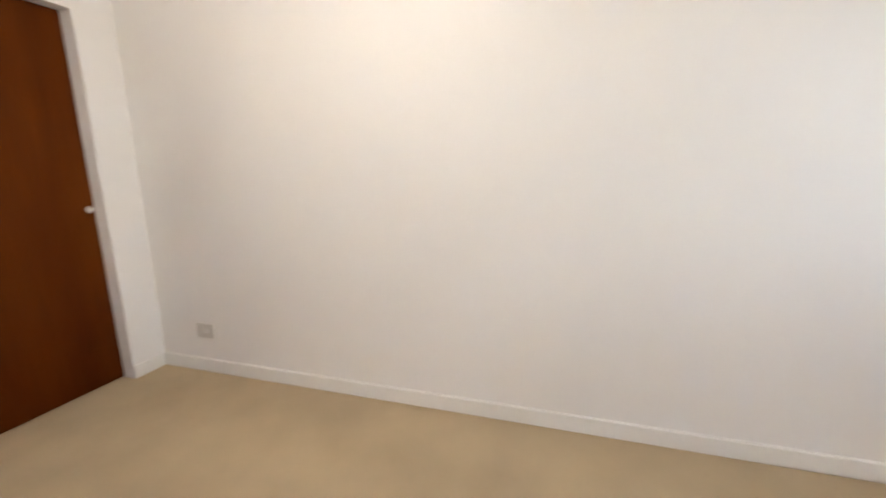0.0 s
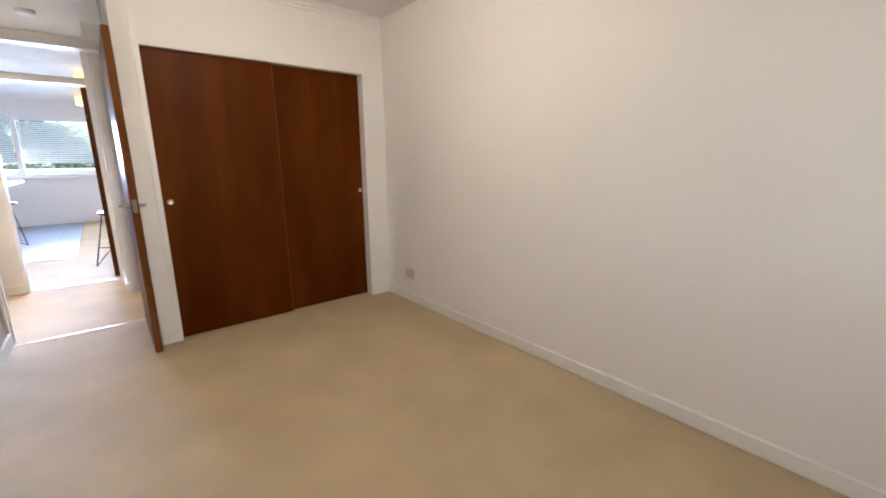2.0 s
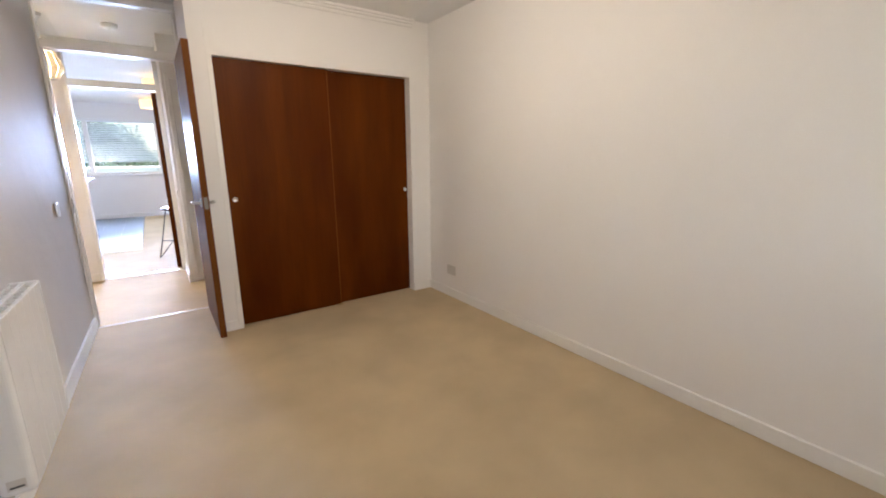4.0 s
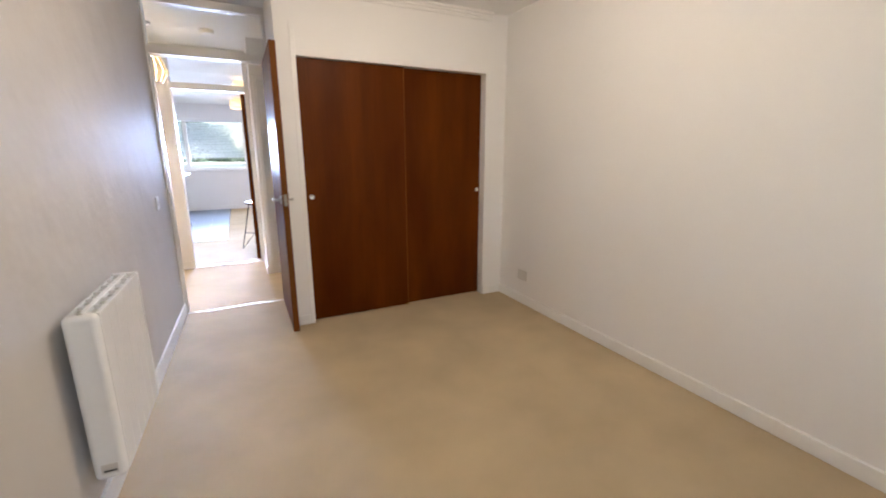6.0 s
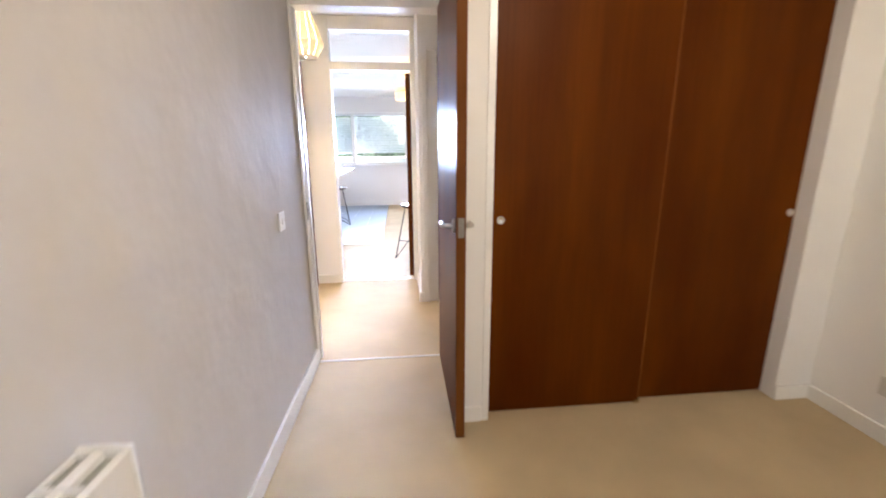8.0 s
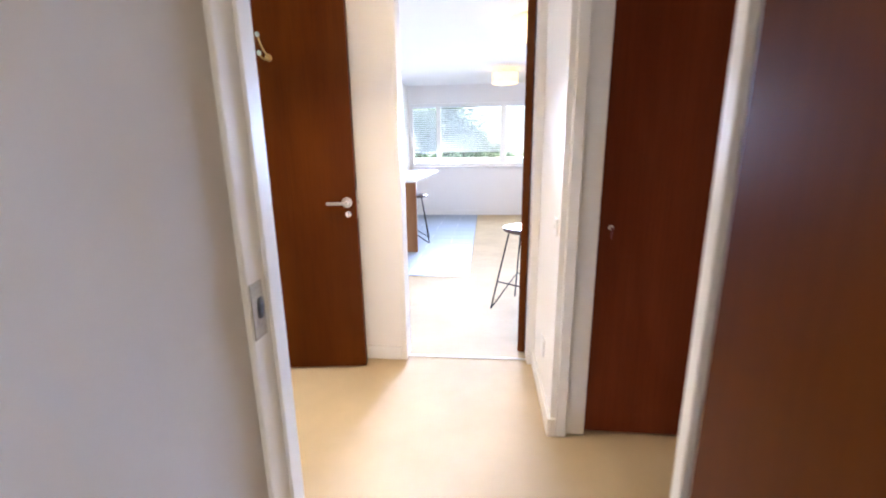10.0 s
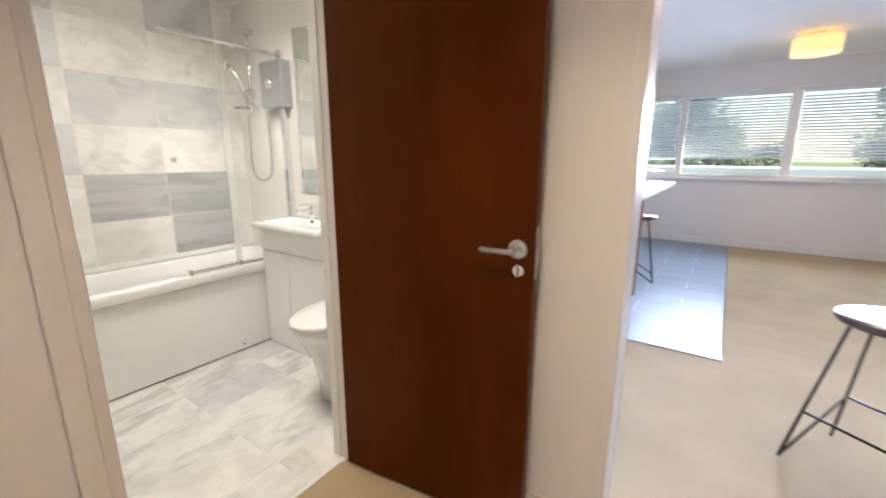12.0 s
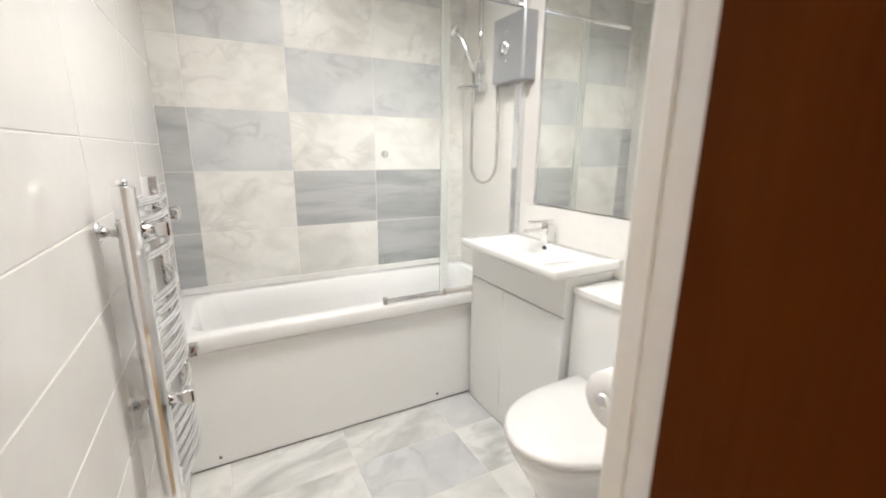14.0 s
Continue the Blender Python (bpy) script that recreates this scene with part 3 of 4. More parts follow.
for px, py, pz in ((0.307, -0.051, 1.735), (0.304, -0.046, 1.657)):
    part("porcelain_tip", lathe([(0.002, -0.012), (0.009, -0.008), (0.011, 0.0), (0.009, 0.008), (0.002, 0.012)], (px, py, pz), "z", 16), PORC, hk, "pale blue porcelain end")

# hall cupboard door
fr = thing("door_frame_4", "white painted frame of the hall cupboard", "door frame", (1.127, 0.95, 0), kind="structure")
part("jamb", bx(-0.414, -0.370, -0.012, 0.08, 0, 2.03, 0.004), TRIM, fr)
part("door_stop", bx(-0.3698, -0.291, 0.010, 0.08, 0, 1.985, 0.003), TRIM, fr)
part("jamb", bx(0.335, 0.38, -0.012, 0.08, 0, 2.03, 0.004), TRIM, fr)
part("head", bx(-0.3698, 0.335, -0.012, 0.08, 1.986, 2.03, 0.004), TRIM, fr)
d4 = thing("door_4", "dark mahogany flush cupboard door, shut, with a key in it", "door", (1.127, 0.963, 0), kind="structure")
part("leaf", bx(-0.289, 0.332, 0.012, 0.052, 0.012, 1.982, 0.0015), MAHOG, d4)
k = part("key_escutcheon", lathe([(0.010, 0.0), (0.010, -0.004), (0.004, -0.005)], (-0.244, 0.012, 0.905), "y", 18), STEEL, d4, "small steel key plate")
part("key", boxes((-0.246, -0.242, -0.008, 0.008, 0.901, 0.907), (-0.249, -0.240, -0.011, -0.007, 0.865, 0.907, 0.002)), material("red_key_tag", (0.13, 0.018, 0.025), 0.5), k, "key with a red tag")

# ---- wardrobe doors ----
wd = thing("wardrobe", "built-in wardrobe with two sapele sliding doors, shut", "wardrobe", (1.675, -0.56, 0))
w1 = part("sliding_door", bx(-0.748, 0.035, -0.045, -0.022, 0.006, 1.930, 0.001), WOOD, wd)
part("edge_lipping", bx(0.0355, 0.0420, -0.0455, -0.022, 0.006, 1.930, 0.0005), LIP, w1, "paler wooden edge strip")
w2 = part("sliding_door", bx(0.012, 0.7485, -0.014, 0.009, 0.006, 1.930, 0.001), WOOD, wd)
for w, x, y in ((w1, -0.703, -0.045), (w2, 0.722, -0.014)):
    part("finger_pull", lathe([(0.0185, 0.0), (0.0185, -0.003), (0.0155, -0.005), (0.0145, -0.002), (0.004, -0.0015)], (x, y, 0.962), "y", 28), CHROME, w, "small round chrome finger pull")
part("floor_guide", boxes((0.010, 0.050, -0.050, -0.030, 0, 0.008, 0.002), (0.028, 0.034, -0.049, -0.020, 0, 0.016, 0.001)), BRASS, wd, "small metal floor guide")
part("back_panel", bx(-0.83, 0.935, 0.52, 0.535, 0, 2.36), WALL, wd)

# ---- bedroom radiator ----
RN, RP = 6, 0.0800
rad = thing("radiator", "white ribbed electric panel radiator hung on the wall", "radiator", (-0.054, -2.202, 0.225), turn=-1.26)
for i in range(RN):
    y0 = i * RP
    c = bmesh.new()
    box(c, 0.099, 0.112, y0 + 0.0003, y0 + RP - 0.0003, 0.004, 0.492, 0.0022)
    box(c, 0.036, 0.043, y0 + 0.0003, y0 + RP - 0.0003, 0.004, 0.492, 0.0022)
    box(c, 0.064, 0.081, y0 + 0.001, y0 + RP - 0.001, 0.0, 0.496, 0.003)
    box(c, 0.043, 0.099, y0 + 0.001, y0 + 0.005, 0.004, 0.494, 0.0)
    box(c, 0.043, 0.099, y0 + RP - 0.005, y0 + RP - 0.001, 0.004, 0.494, 0.0)
    rib = part("rib", c, ENAMEL, rad)
    part("vent_shadow", boxes((0.0435, 0.0635, y0 + 0.006, y0 + RP - 0.006, 0.480, 0.484), (0.0815, 0.0985, y0 + 0.006, y0 + RP - 0.006, 0.480, 0.484)), SLOT, rib)
    for v, (xa, xb) in enumerate(((0.0435, 0.0635), (0.0815, 0.0985))):
        part("fin", bx(xa, xb, y0 + 0.038, y0 + 0.0405, 0.30, 0.479), ENAMEL, rib)
cap = bmesh.new()
box(cap, 0.034, 0.114, -0.036, 0.0, 0.0, 0.498, 0.017, 5)
part("end_cap", cap, ENAMEL, rad)
cap = bmesh.new()
box(cap, 0.034, 0.114, RN * RP, RN * RP + 0.016, 0.0, 0.498, 0.008, 3)
part("end_cap", cap, ENAMEL, rad)
ctl = part("control_panel", bx(0.054, 0.094, -0.0375, -0.0355, 0.022, 0.052, 0.0008), GREYPL, rad, "grey control plate")
part("switch_bar", bx(0.060, 0.090, -0.0385, -0.0373, 0.028, 0.033), DARK, ctl)
part("sensor", lathe([(0.006, 0.0), (0.006, 0.002), (0.003, 0.003)], (0.074, -0.018, 0.498), "z", 14), SLOT, rad)
for y in (0.08, 0.40):
    part("wall_bracket", bx(-0.009, 0.036, y, y + 0.03, 0.36, 0.42, 0.002), SLOT, rad)
part("label", bx(0.070, 0.110, RN * RP + 0.0158, RN * RP + 0.0175, 0.40, 0.45), DARK, rad, "dark plate on the far end cap")

rad.matrix_basis = rad.matrix_basis @ Matrix.Diagonal((1.14, 1, 1.15, 1))

# ---- switches and sockets ----
def plate(name, label, category, at, normal, w=0.086, h=0.086, rockers=1, mat=PLASTIC):
    """A wall plate with rockers; normal is '+x', '-x', '+y' or '-y'."""
    t = thing(name, label, category, at, turn={"-y": 0, "+x": 90, "+y": 180, "-x": -90}[normal])
    part("plate", bx(-w / 2, w / 2, -0.009, 0.0, -h / 2, h / 2, 0.003), mat, t)
    for i in range(rockers):
        x = (i - (rockers - 1) / 2) * 0.028
        part("rocker", bx(x - 0.008, x + 0.008, -0.013, -0.008, -0.014, 0.014, 0.002), mat, t)
    for x in (-0.030, 0.030):
        part("screw", lathe([(0.0032, 0.0), (0.0032, -0.0098), (0.001, -0.0100)], (x * w / 0.086, 0.0, 0.0), "y", 10), STEEL, t)
    return t


plate("light_switch", "white plastic light switch on the bedroom wall", "light switch", (-0.0095, -0.442, 0.951), "+x")
plate("light_switch", "white plastic light switch on the hall wall", "light switch", (0.69, 1.020, 0.900), "-x", 0.070, 0.070)
plate("blank_plate", "small white blank wall plate low on the hall wall", "wall plate", (0.69, 1.230, 0.280), "-x", rockers=0)
so = plate("wall_socket", "grey white double wall socket near the skirting", "wall socket", (2.62, -1.0, 0.250), "-x", 0.120, 0.086, 2, GREYPL)
so2 = plate("toggle_plate", "small steel socket plate below the window", "wall socket", (1.9, FAR, 0.35), "-y", 0.14, 0.086, 2)

# ---- hall ceiling fittings ----
sa = thing("smoke_alarm", "round white smoke alarm on the hall ceiling", "smoke alarm", (0.372, 0.85, H))
part("body", lathe([(0.058, 0.0), (0.058, -0.022), (0.053, -0.032), (0.030, -0.037)], (0, 0, 0), "z", 32), PLASTIC, sa)
part("test_button", lathe([(0.010, -0.036), (0.010, -0.039), (0.006, -0.040)], (0, 0, 0), "z", 16), GREYPL, sa)

pl = thing("pendant_lamp", "lit slatted pendant lamp with pale tapered slats", "pendant lamp", (-0.09, 0.80, 1.885))
part("cord", tube([(0, 0, 0.30), (0, 0, 0.47)], 0.003, 8), PLASTIC, pl)
part("ceiling_rose", lathe([(0.045, 0.485), (0.045, 0.470), (0.020, 0.450), (0.006, 0.445)], (0, 0, 0), "z", 24), PLASTIC, pl)
part("top_ring", lathe([(0.045, 0.296), (0.052, 0.296), (0.052, 0.306), (0.045, 0.306)], (0, 0, 0), "z", 28), PLASTIC, pl)
part("bottom_ring", lathe([(0.074, 0.0), (0.080, 0.0), (0.080, 0.010), (0.074, 0.010)], (0, 0, 0), "z", 28), GREYPL, pl)
for k in range(14):
    a = 2 * math.pi * k / 14
    u, v = Vector((math.cos(a), math.sin(a), 0)), Vector((-math.sin(a), math.cos(a), 0))
    o = []
    for r, z in ((0.078, 0.006), (0.118, 0.075), (0.122, 0.095), (0.048, 0.298)):
        c = u * r + Vector((0, 0, z))
        o.append([c - v * (0.203 * r), c + v * (0.203 * r), c + v * (0.203 * r) + u * 0.003, c - v * (0.203 * r) + u * 0.003])
    part("slat", loft(o, smooth=False), SHADE2, pl)
part("bulb", lathe([(0.006, -0.001), (0.022, 0.008), (0.027, 0.026), (0.022, 0.056), (0.013, 0.090)], (0, 0, 0), "z", 20), BULB, pl)


def drum_lamp(x, y, label, r=0.19, z=H, h=0.200):
    t = thing("ceiling_lamp", label, "ceiling lamp", (x, y, z), group="drum ceiling lamps")
    part("shade", lathe([(r - 0.004, -0.055), (r, -0.055), (r, -h), (r - 0.004, -h), (r - 0.010, -h + 0.004), (r - 0.010, -0.06)], (0, 0, 0), "z", 44), SHADE, t, "glowing cream fabric shade")
    part("diffuser", lathe([(r - 0.012, -h + 0.006), (r - 0.012, -h + 0.010), (0.02, -h + 0.010)], (0, 0, 0), "z", 40), SHADE, t)
    part("ceiling_plate", lathe([(0.06, 0.0), (0.06, -0.012), (0.02, -0.02), (0.012, -0.10)], (0, 0, 0), "z", 24), PLASTIC, t)
    return t


drum_lamp(0.672, 5.95, "lit cream drum ceiling lamp near the window")
drum_lamp(0.745, 3.42, "lit cream drum ceiling lamp near the door")

# Fitting added round the assumed bedroom bulb, out of view above the walk.
bl = thing("assumed_bedroom_lamp", "unseen bare bulb on a short cord, assumed to light the bedroom", "pendant lamp", (1.30, -2.12, 2.165))
part("bulb", lathe([(0.006, 0.0), (0.026, 0.012), (0.030, 0.035), (0.022, 0.065), (0.013, 0.085)], (0, 0, 0), "z", 20), BULB, bl)
part("socket", lathe([(0.016, 0.083), (0.018, 0.09), (0.018, 0.13), (0.005, 0.14)], (0, 0, 0), "z", 18), PLASTIC, bl)
part("cord", tube([(0, 0, 0.135), (0, 0, 0.19)], 0.003, 8), PLASTIC, bl)
part("ceiling_rose", lathe([(0.040, 0.205), (0.040, 0.195), (0.010, 0.182)], (0, 0, 0), "z", 24), PLASTIC, bl)

# bedroom window behind the walk
wb = thing("window_2", "white framed bedroom window", "window", (1.35, -4.94, 0.92), kind="structure")
for b in ((-0.90, 0.90, -0.03, 0.03, 0.0, 0.06), (-0.90, 0.90, -0.03, 0.03, 1.10, 1.16), (-0.90, -0.84, -0.03, 0.03, 0.06, 1.10), (0.84, 0.90, -0.03, 0.03, 0.06, 1.10), (-0.03, 0.03, -0.03, 0.03, 0.06, 1.10)):
    part("window_frame", bx(*b, 0.004), PLASTIC, wb)
for x0, x1 in ((-0.84, -0.03), (0.03, 0.84)):
    part("pane", bx(x0, x1, -0.004, 0.004, 0.06, 1.10), GLASS, wb).visible_shadow = False

# ---- bathroom ----
def tub_ring(inset, z, n=6, x0=-2.731, x1=-2.212, y0=0.637, y1=2.078, r=0.09):
    """A rounded rectangle, drawn in from the bath's outer edge."""
    pts = []
    rr = max(0.012, r)
    for cx, cy, a0 in ((x1 - inset - rr, y1 - inset - rr, 0), (x0 + inset + rr, y1 - inset - rr, 90), (x0 + inset + rr, y0 + inset + rr, 180), (x1 - inset - rr, y0 + inset + rr, 270)):
        for k in range(n + 1):
            a = radians(a0 + 90 * k / n)
            pts.append((cx + rr * math.cos(a), cy + rr * math.sin(a), z))
    return pts


bath = thing("bathtub", "white acrylic bathtub with a flat front panel", "bathtub", (0, 0, 0))
rings = [tub_ring(0.05, 0.10, r=0.012), tub_ring(0.03, 0.484, r=0.012), tub_ring(0.0, 0.492, r=0.012), tub_ring(-0.002, 0.495, r=0.014), tub_ring(-0.002, 0.538, r=0.014), tub_ring(0.0, 0.545, r=0.015), tub_ring(0.005, 0.550, r=0.016), tub_ring(0.010, 0.552, r=0.018), tub_ring(0.046, 0.552, r=0.07), tub_ring(0.052, 0.551, r=0.075), tub_ring(0.062, 0.545, r=0.08), tub_ring(0.072, 0.46, r=0.09), tub_ring(0.10, 0.20, r=0.11), tub_ring(0.16, 0.155, r=0.10)]
part("shell", loft(rings), ACRYLIC, bath)
part("front_panel", bx(-2.246, -2.238, 0.640, 2.074, 0.009, 0.483, 0.002), ACRYLIC, bath)
part("panel_lip", bx(-2.2375, -2.226, 0.640, 2.074, 0.466, 0.484, 0.004, 3), ACRYLIC, bath)
part("plinth_shadow_gap", bx(-2.265, -2.248, 0.64, 2.06, 0.0, 0.009), DARK, bath)
for y in (0.738, 1.667):
    part("panel_screw", lathe([(0.006, -2.238), (0.006, -2.2365), (0.003, -2.236)], (0, y, 0.042), "x", 12), DARK, bath)
part("overflow_cap", lathe([(0.017, -2.732), (0.017, -2.717), (0.014, -2.710), (0.005, -2.708)], (0, 1.605, 1.172), "x", 20), CHROME, bath, "round chrome outlet on the tiles")
part("sealant", boxes((-2.7315, -2.722, 0.646, 2.078, 0.5525, 0.582, 0.002), (-2.722, -2.225, 0.6355, 0.646, 0.5525, 0.582, 0.002)), PLASTIC, bath)

scr = thing("shower_screen", "folding clear glass bath screen with chrome rails", "shower screen", (-2.222, 0, 0.553))
g = part("glass_panel", bx(-0.002, 0.002, 1.400, 1.667, 0.020, 1.237), SCREEN, scr, "clear glass panel")
g.visible_shadow = False
g = part("glass_panel", bx(-0.002, 0.002, 1.705, 2.045, 0.020, 1.237), SCREEN, scr, "clear glass panel")
g.visible_shadow = False
part("top_rail", bx(-0.009, 0.009, 1.390, 2.055, 1.237, 1.255, 0.004), CHROME, scr)
part("hinge_strip", bx(-0.006, 0.006, 1.668, 1.704, 0.02, 1.237, 0.002), FROST, scr, "pale hinge strip between the panels")
part("bottom_rail", bx(-0.007, 0.007, 1.405, 1.692, 0.006, 0.020, 0.003), CHROME, scr)
part("seal", bx(-0.004, 0.004, 1.70, 2.045, 0.0, 0.018), GREYPL, scr)
part("wall_post", bx(-0.014, 0.034, 2.047, 2.079, 0.0, 1.274, 0.006, 3), CHROME, scr)
for y in (1.408, 1.690):
    part("rail_end", bx(-0.012, 0.012, y - 0.008, y + 0.008, 0.0, 0.030, 0.003), STEEL, scr)

su = thing("electric_shower", "silver electric shower unit with a round dial", "shower", (-2.243, 2.08, 1.488))
part("body", bx(-0.110, 0.110, -0.072, 0.0, 0.0, 0.275, 0.008, 3), SILVER, su)
part("front_plate", bx(-0.106, 0.106, -0.076, -0.071, 0.004, 0.271, 0.002), SILVER, su)
dial = part("dial", lathe([(0.030, -0.076), (0.030, -0.082), (0.026, -0.090), (0.010, -0.092)], (-0.012, 0, 0.142), "y", 28), CHROME, su, "chrome temperature dial")
part("dial_grip", bx(-0.016, -0.008, -0.100, -0.090, 0.120, 0.164, 0.002), CHROME, dial)
for z in (0.205, 0.085):
    part("button", bx(-0.020, -0.006, -0.079, -0.076, z, z + 0.010, 0.001), STEEL, su)
sr = thing("shower_rail", "chrome riser rail with hand shower and hose", "shower rail", (-2.515, 2.04, 1.488))
part("rail", tube([(0, 0, -0.01), (0, 0, 0.50)], 0.011, 14), CHROME, sr)
for z in (0.02, 0.485):
    part("rail_bracket", boxes((-0.020, 0.020, -0.018, 0.040, z - 0.018, z + 0.018, 0.005)), CHROME, sr)
part("slider", bx(-0.022, 0.022, -0.040, 0.018, 0.075, 0.135, 0.006, 3), CHROME, sr)
part("soap_dish", bx(-0.075, 0.02, -0.090, -0.010, 0.010, 0.022, 0.004), GLASS, sr, "clear plastic soap dish")
hd = part("hand_shower", tube([(-0.005, -0.035, 0.085), (-0.012, -0.055, 0.15), (-0.035, -0.085, 0.235), (-0.055, -0.105, 0.275)], 0.012, 12), CHROME, sr)
hm = lathe([(0.012, 0.018), (0.034, 0.006), (0.036, -0.004), (0.030, -0.010), (0.010, -0.011)], (0, 0, 0), "z", 24)
bmesh.ops.transform(hm, matrix=Matrix.Translation((-0.064, -0.112, 0.272)) @ Matrix.Rotation(radians(60), 4, "X") @ Matrix.Rotation(radians(-35), 4, "Y"), verts=hm.verts)
part("shower_head", hm, CHROME, hd)
hose = []
for k in range(25):
    a = math.pi * k / 24
    hose.append((0.105 - 0.112 * math.cos(a), -0.035, -0.355 - 0.095 * math.sin(a)))
hose = [(-0.003, -0.035, 0.085), (0.0, -0.035, -0.05), (-0.006, -0.035, -0.20), (-0.008, -0.035, -0.30)] + hose + [(0.212, -0.03, -0.28), (0.195, -0.02, -0.14), (0.185, -0.02, 0.0)]
part("hose", tube(hose, 0.0075, 10), STEEL, sr, "ribbed steel hose")

vu = thing("vanity_unit", "white gloss vanity cabinet with two plain doors", "vanity unit", (-1.935, 1.838, 0))
part("carcass", bx(-0.280, 0.300, 0.020, 0.240, 0.012, 0.776, 0.002), UNIT, vu)
part("fascia", bx(-0.285, 0.305, 0.0, 0.018, 0.629, 0.776, 0.003), UNIT, vu)
part("door", bx(-0.285, -0.0415, -0.001, 0.018, 0.022, 0.624, 0.003), UNIT, vu)
part("door", bx(-0.0385, 0.305, -0.001, 0.018, 0.022, 0.624, 0.003), UNIT, vu)
part("plinth", bx(-0.283, 0.303, 0.002, 0.016, 0.003, 0.020, 0.001), UNIT, vu)
part("floor_seal", bx(-0.286, 0.304, 0.003, 0.020, 0.0, 0.003), DARK, vu)

ba = thing("washbasin", "white rectangular ceramic basin set on the vanity", "washbasin", (-1.905, 1.76, 0.776))
def basin_ring(x0, x1, y0, y1, z, r, n=5):
    pts = []
    for cx, cy, a0 in ((x1 - r, y1 - r, 0), (x0 + r, y1 - r, 90), (x0 + r, y0 + r, 180), (x1 - r, y0 + r, 270)):
        for k in range(n + 1):
            a = radians(a0 + 90 * k / n)
            pts.append((cx + r * math.cos(a), cy + r * math.sin(a), z))
    return pts


part("bowl", loft([basin_ring(-0.285, 0.290, 0.01, 0.316, 0.0, 0.010), basin_ring(-0.292, 0.296, 0.0, 0.318, 0.012, 0.012), basin_ring(-0.292, 0.296, 0.0, 0.318, 0.034, 0.012), basin_ring(-0.288, 0.292, 0.004, 0.316, 0.038, 0.012), basin_ring(-0.225, 0.230, 0.032, 0.232, 0.037, 0.03), basin_ring(-0.215, 0.220, 0.042, 0.224, 0.026, 0.03), basin_ring(-0.12, 0.12, 0.08, 0.20, 0.008, 0.03)]), CERAMIC, ba)
tp = part("tap", boxes((-0.052, -0.012, 0.245, 0.285, 0.036, 0.125, 0.006), (-0.048, -0.016, 0.150, 0.265, 0.088, 0.108, 0.006)), CHROME, ba, "square chrome mixer tap")
lv = boxes((-0.046, -0.018, 0.170, 0.285, 0.130, 0.140, 0.003))
part("tap_lever", lv, CHROME, tp)
part("overflow_hole", lathe([(0.011, 0.0), (0.011, -0.004), (0.008, -0.005)], (0.0, 0.226, 0.030), "y", 18), DARK, ba, "dark round overflow hole")
solid("backsplash", bx(-2.185, -1.08, 2.070, 2.079, 0.813, 0.962, 0.002), TILE_W, "white panel along the wall behind the basin", "trim")

mi = thing("bathroom_mirror", "frameless wall mirror with a chrome edge strip", "mirror", (-1.68, 2.0755, 0.967))
part("mirror_glass", bx(-0.390, 0.45, -0.010, -0.004, 0.0, 0.96), MIRROR, mi)
part("backing", bx(-0.388, 0.448, -0.0035, 0.004, 0.002, 0.956), GREYPL, mi)
part("edge_strip", bx(-0.402, -0.390, -0.014, 0.004, -0.002, 0.962, 0.003), CHROME, mi, "chrome edge strip")

wu = thing("cistern_unit", "white boxed cistern housing behind the toilet", "cistern unit", (-1.34, 1.88, 0))
part("carcass", bx(-0.288, 0.262, 0.0, 0.198, 0.0, 0.715, 0.003), UNIT, wu)
part("lid", bx(-0.288, 0.265, -0.008, 0.198, 0.717, 0.740, 0.003), UNIT, wu)
part("flush_button", lathe([(0.030, 0.740), (0.030, 0.744), (0.026, 0.747), (0.010, 0.747)], (0.0, 0.09, 0), "z", 24), CHROME, wu)


def dee(w, front, back, z, n=14, flat=0.10):
    """A D-shaped outline: straight at the back, rounded at the front."""
    pts = [(w, back, z), (w, front + w + flat, z)]
    for k in range(1, n):
        a = math.pi * k / n
        pts.append((w * math.cos(a), front + (w + flat) * (1 - math.sin(a) ** 0.9), z))
    pts += [(-w, front + w + flat, z), (-w, back, z)]
    return pts[::-1]


wc = thing("toilet", "white ceramic toilet with its lid shut", "toilet", (-1.395, 1.46, 0))
part("pan", loft([dee(0.115, 0.13, 0.42, 0.0), dee(0.112, 0.13, 0.42, 0.10), dee(0.125, 0.10, 0.42, 0.22), dee(0.160, 0.035, 0.42, 0.34), dee(0.172, 0.012, 0.42, 0.385), dee(0.168, 0.016, 0.42, 0.395)]), CERAMIC, wc)
part("seat", loft([dee(0.174, 0.006, 0.41, 0.397), dee(0.178, 0.002, 0.41, 0.402), dee(0.178, 0.002, 0.41, 0.412), dee(0.174, 0.006, 0.41, 0.415)]), PLASTIC, wc)
part("lid", loft([dee(0.176, 0.002, 0.41, 0.417), dee(0.180, -0.002, 0.41, 0.422), dee(0.180, -0.002, 0.41, 0.432), dee(0.172, 0.008, 0.405, 0.440), dee(0.10, 0.09, 0.36, 0.444)]), PLASTIC, wc)
for x in (-0.075, 0.075):
    part("hinge", lathe([(0.012, 0.416), (0.012, 0.446), (0.008, 0.449)], (x, 0.40, 0), "z", 14), CHROME, wc)

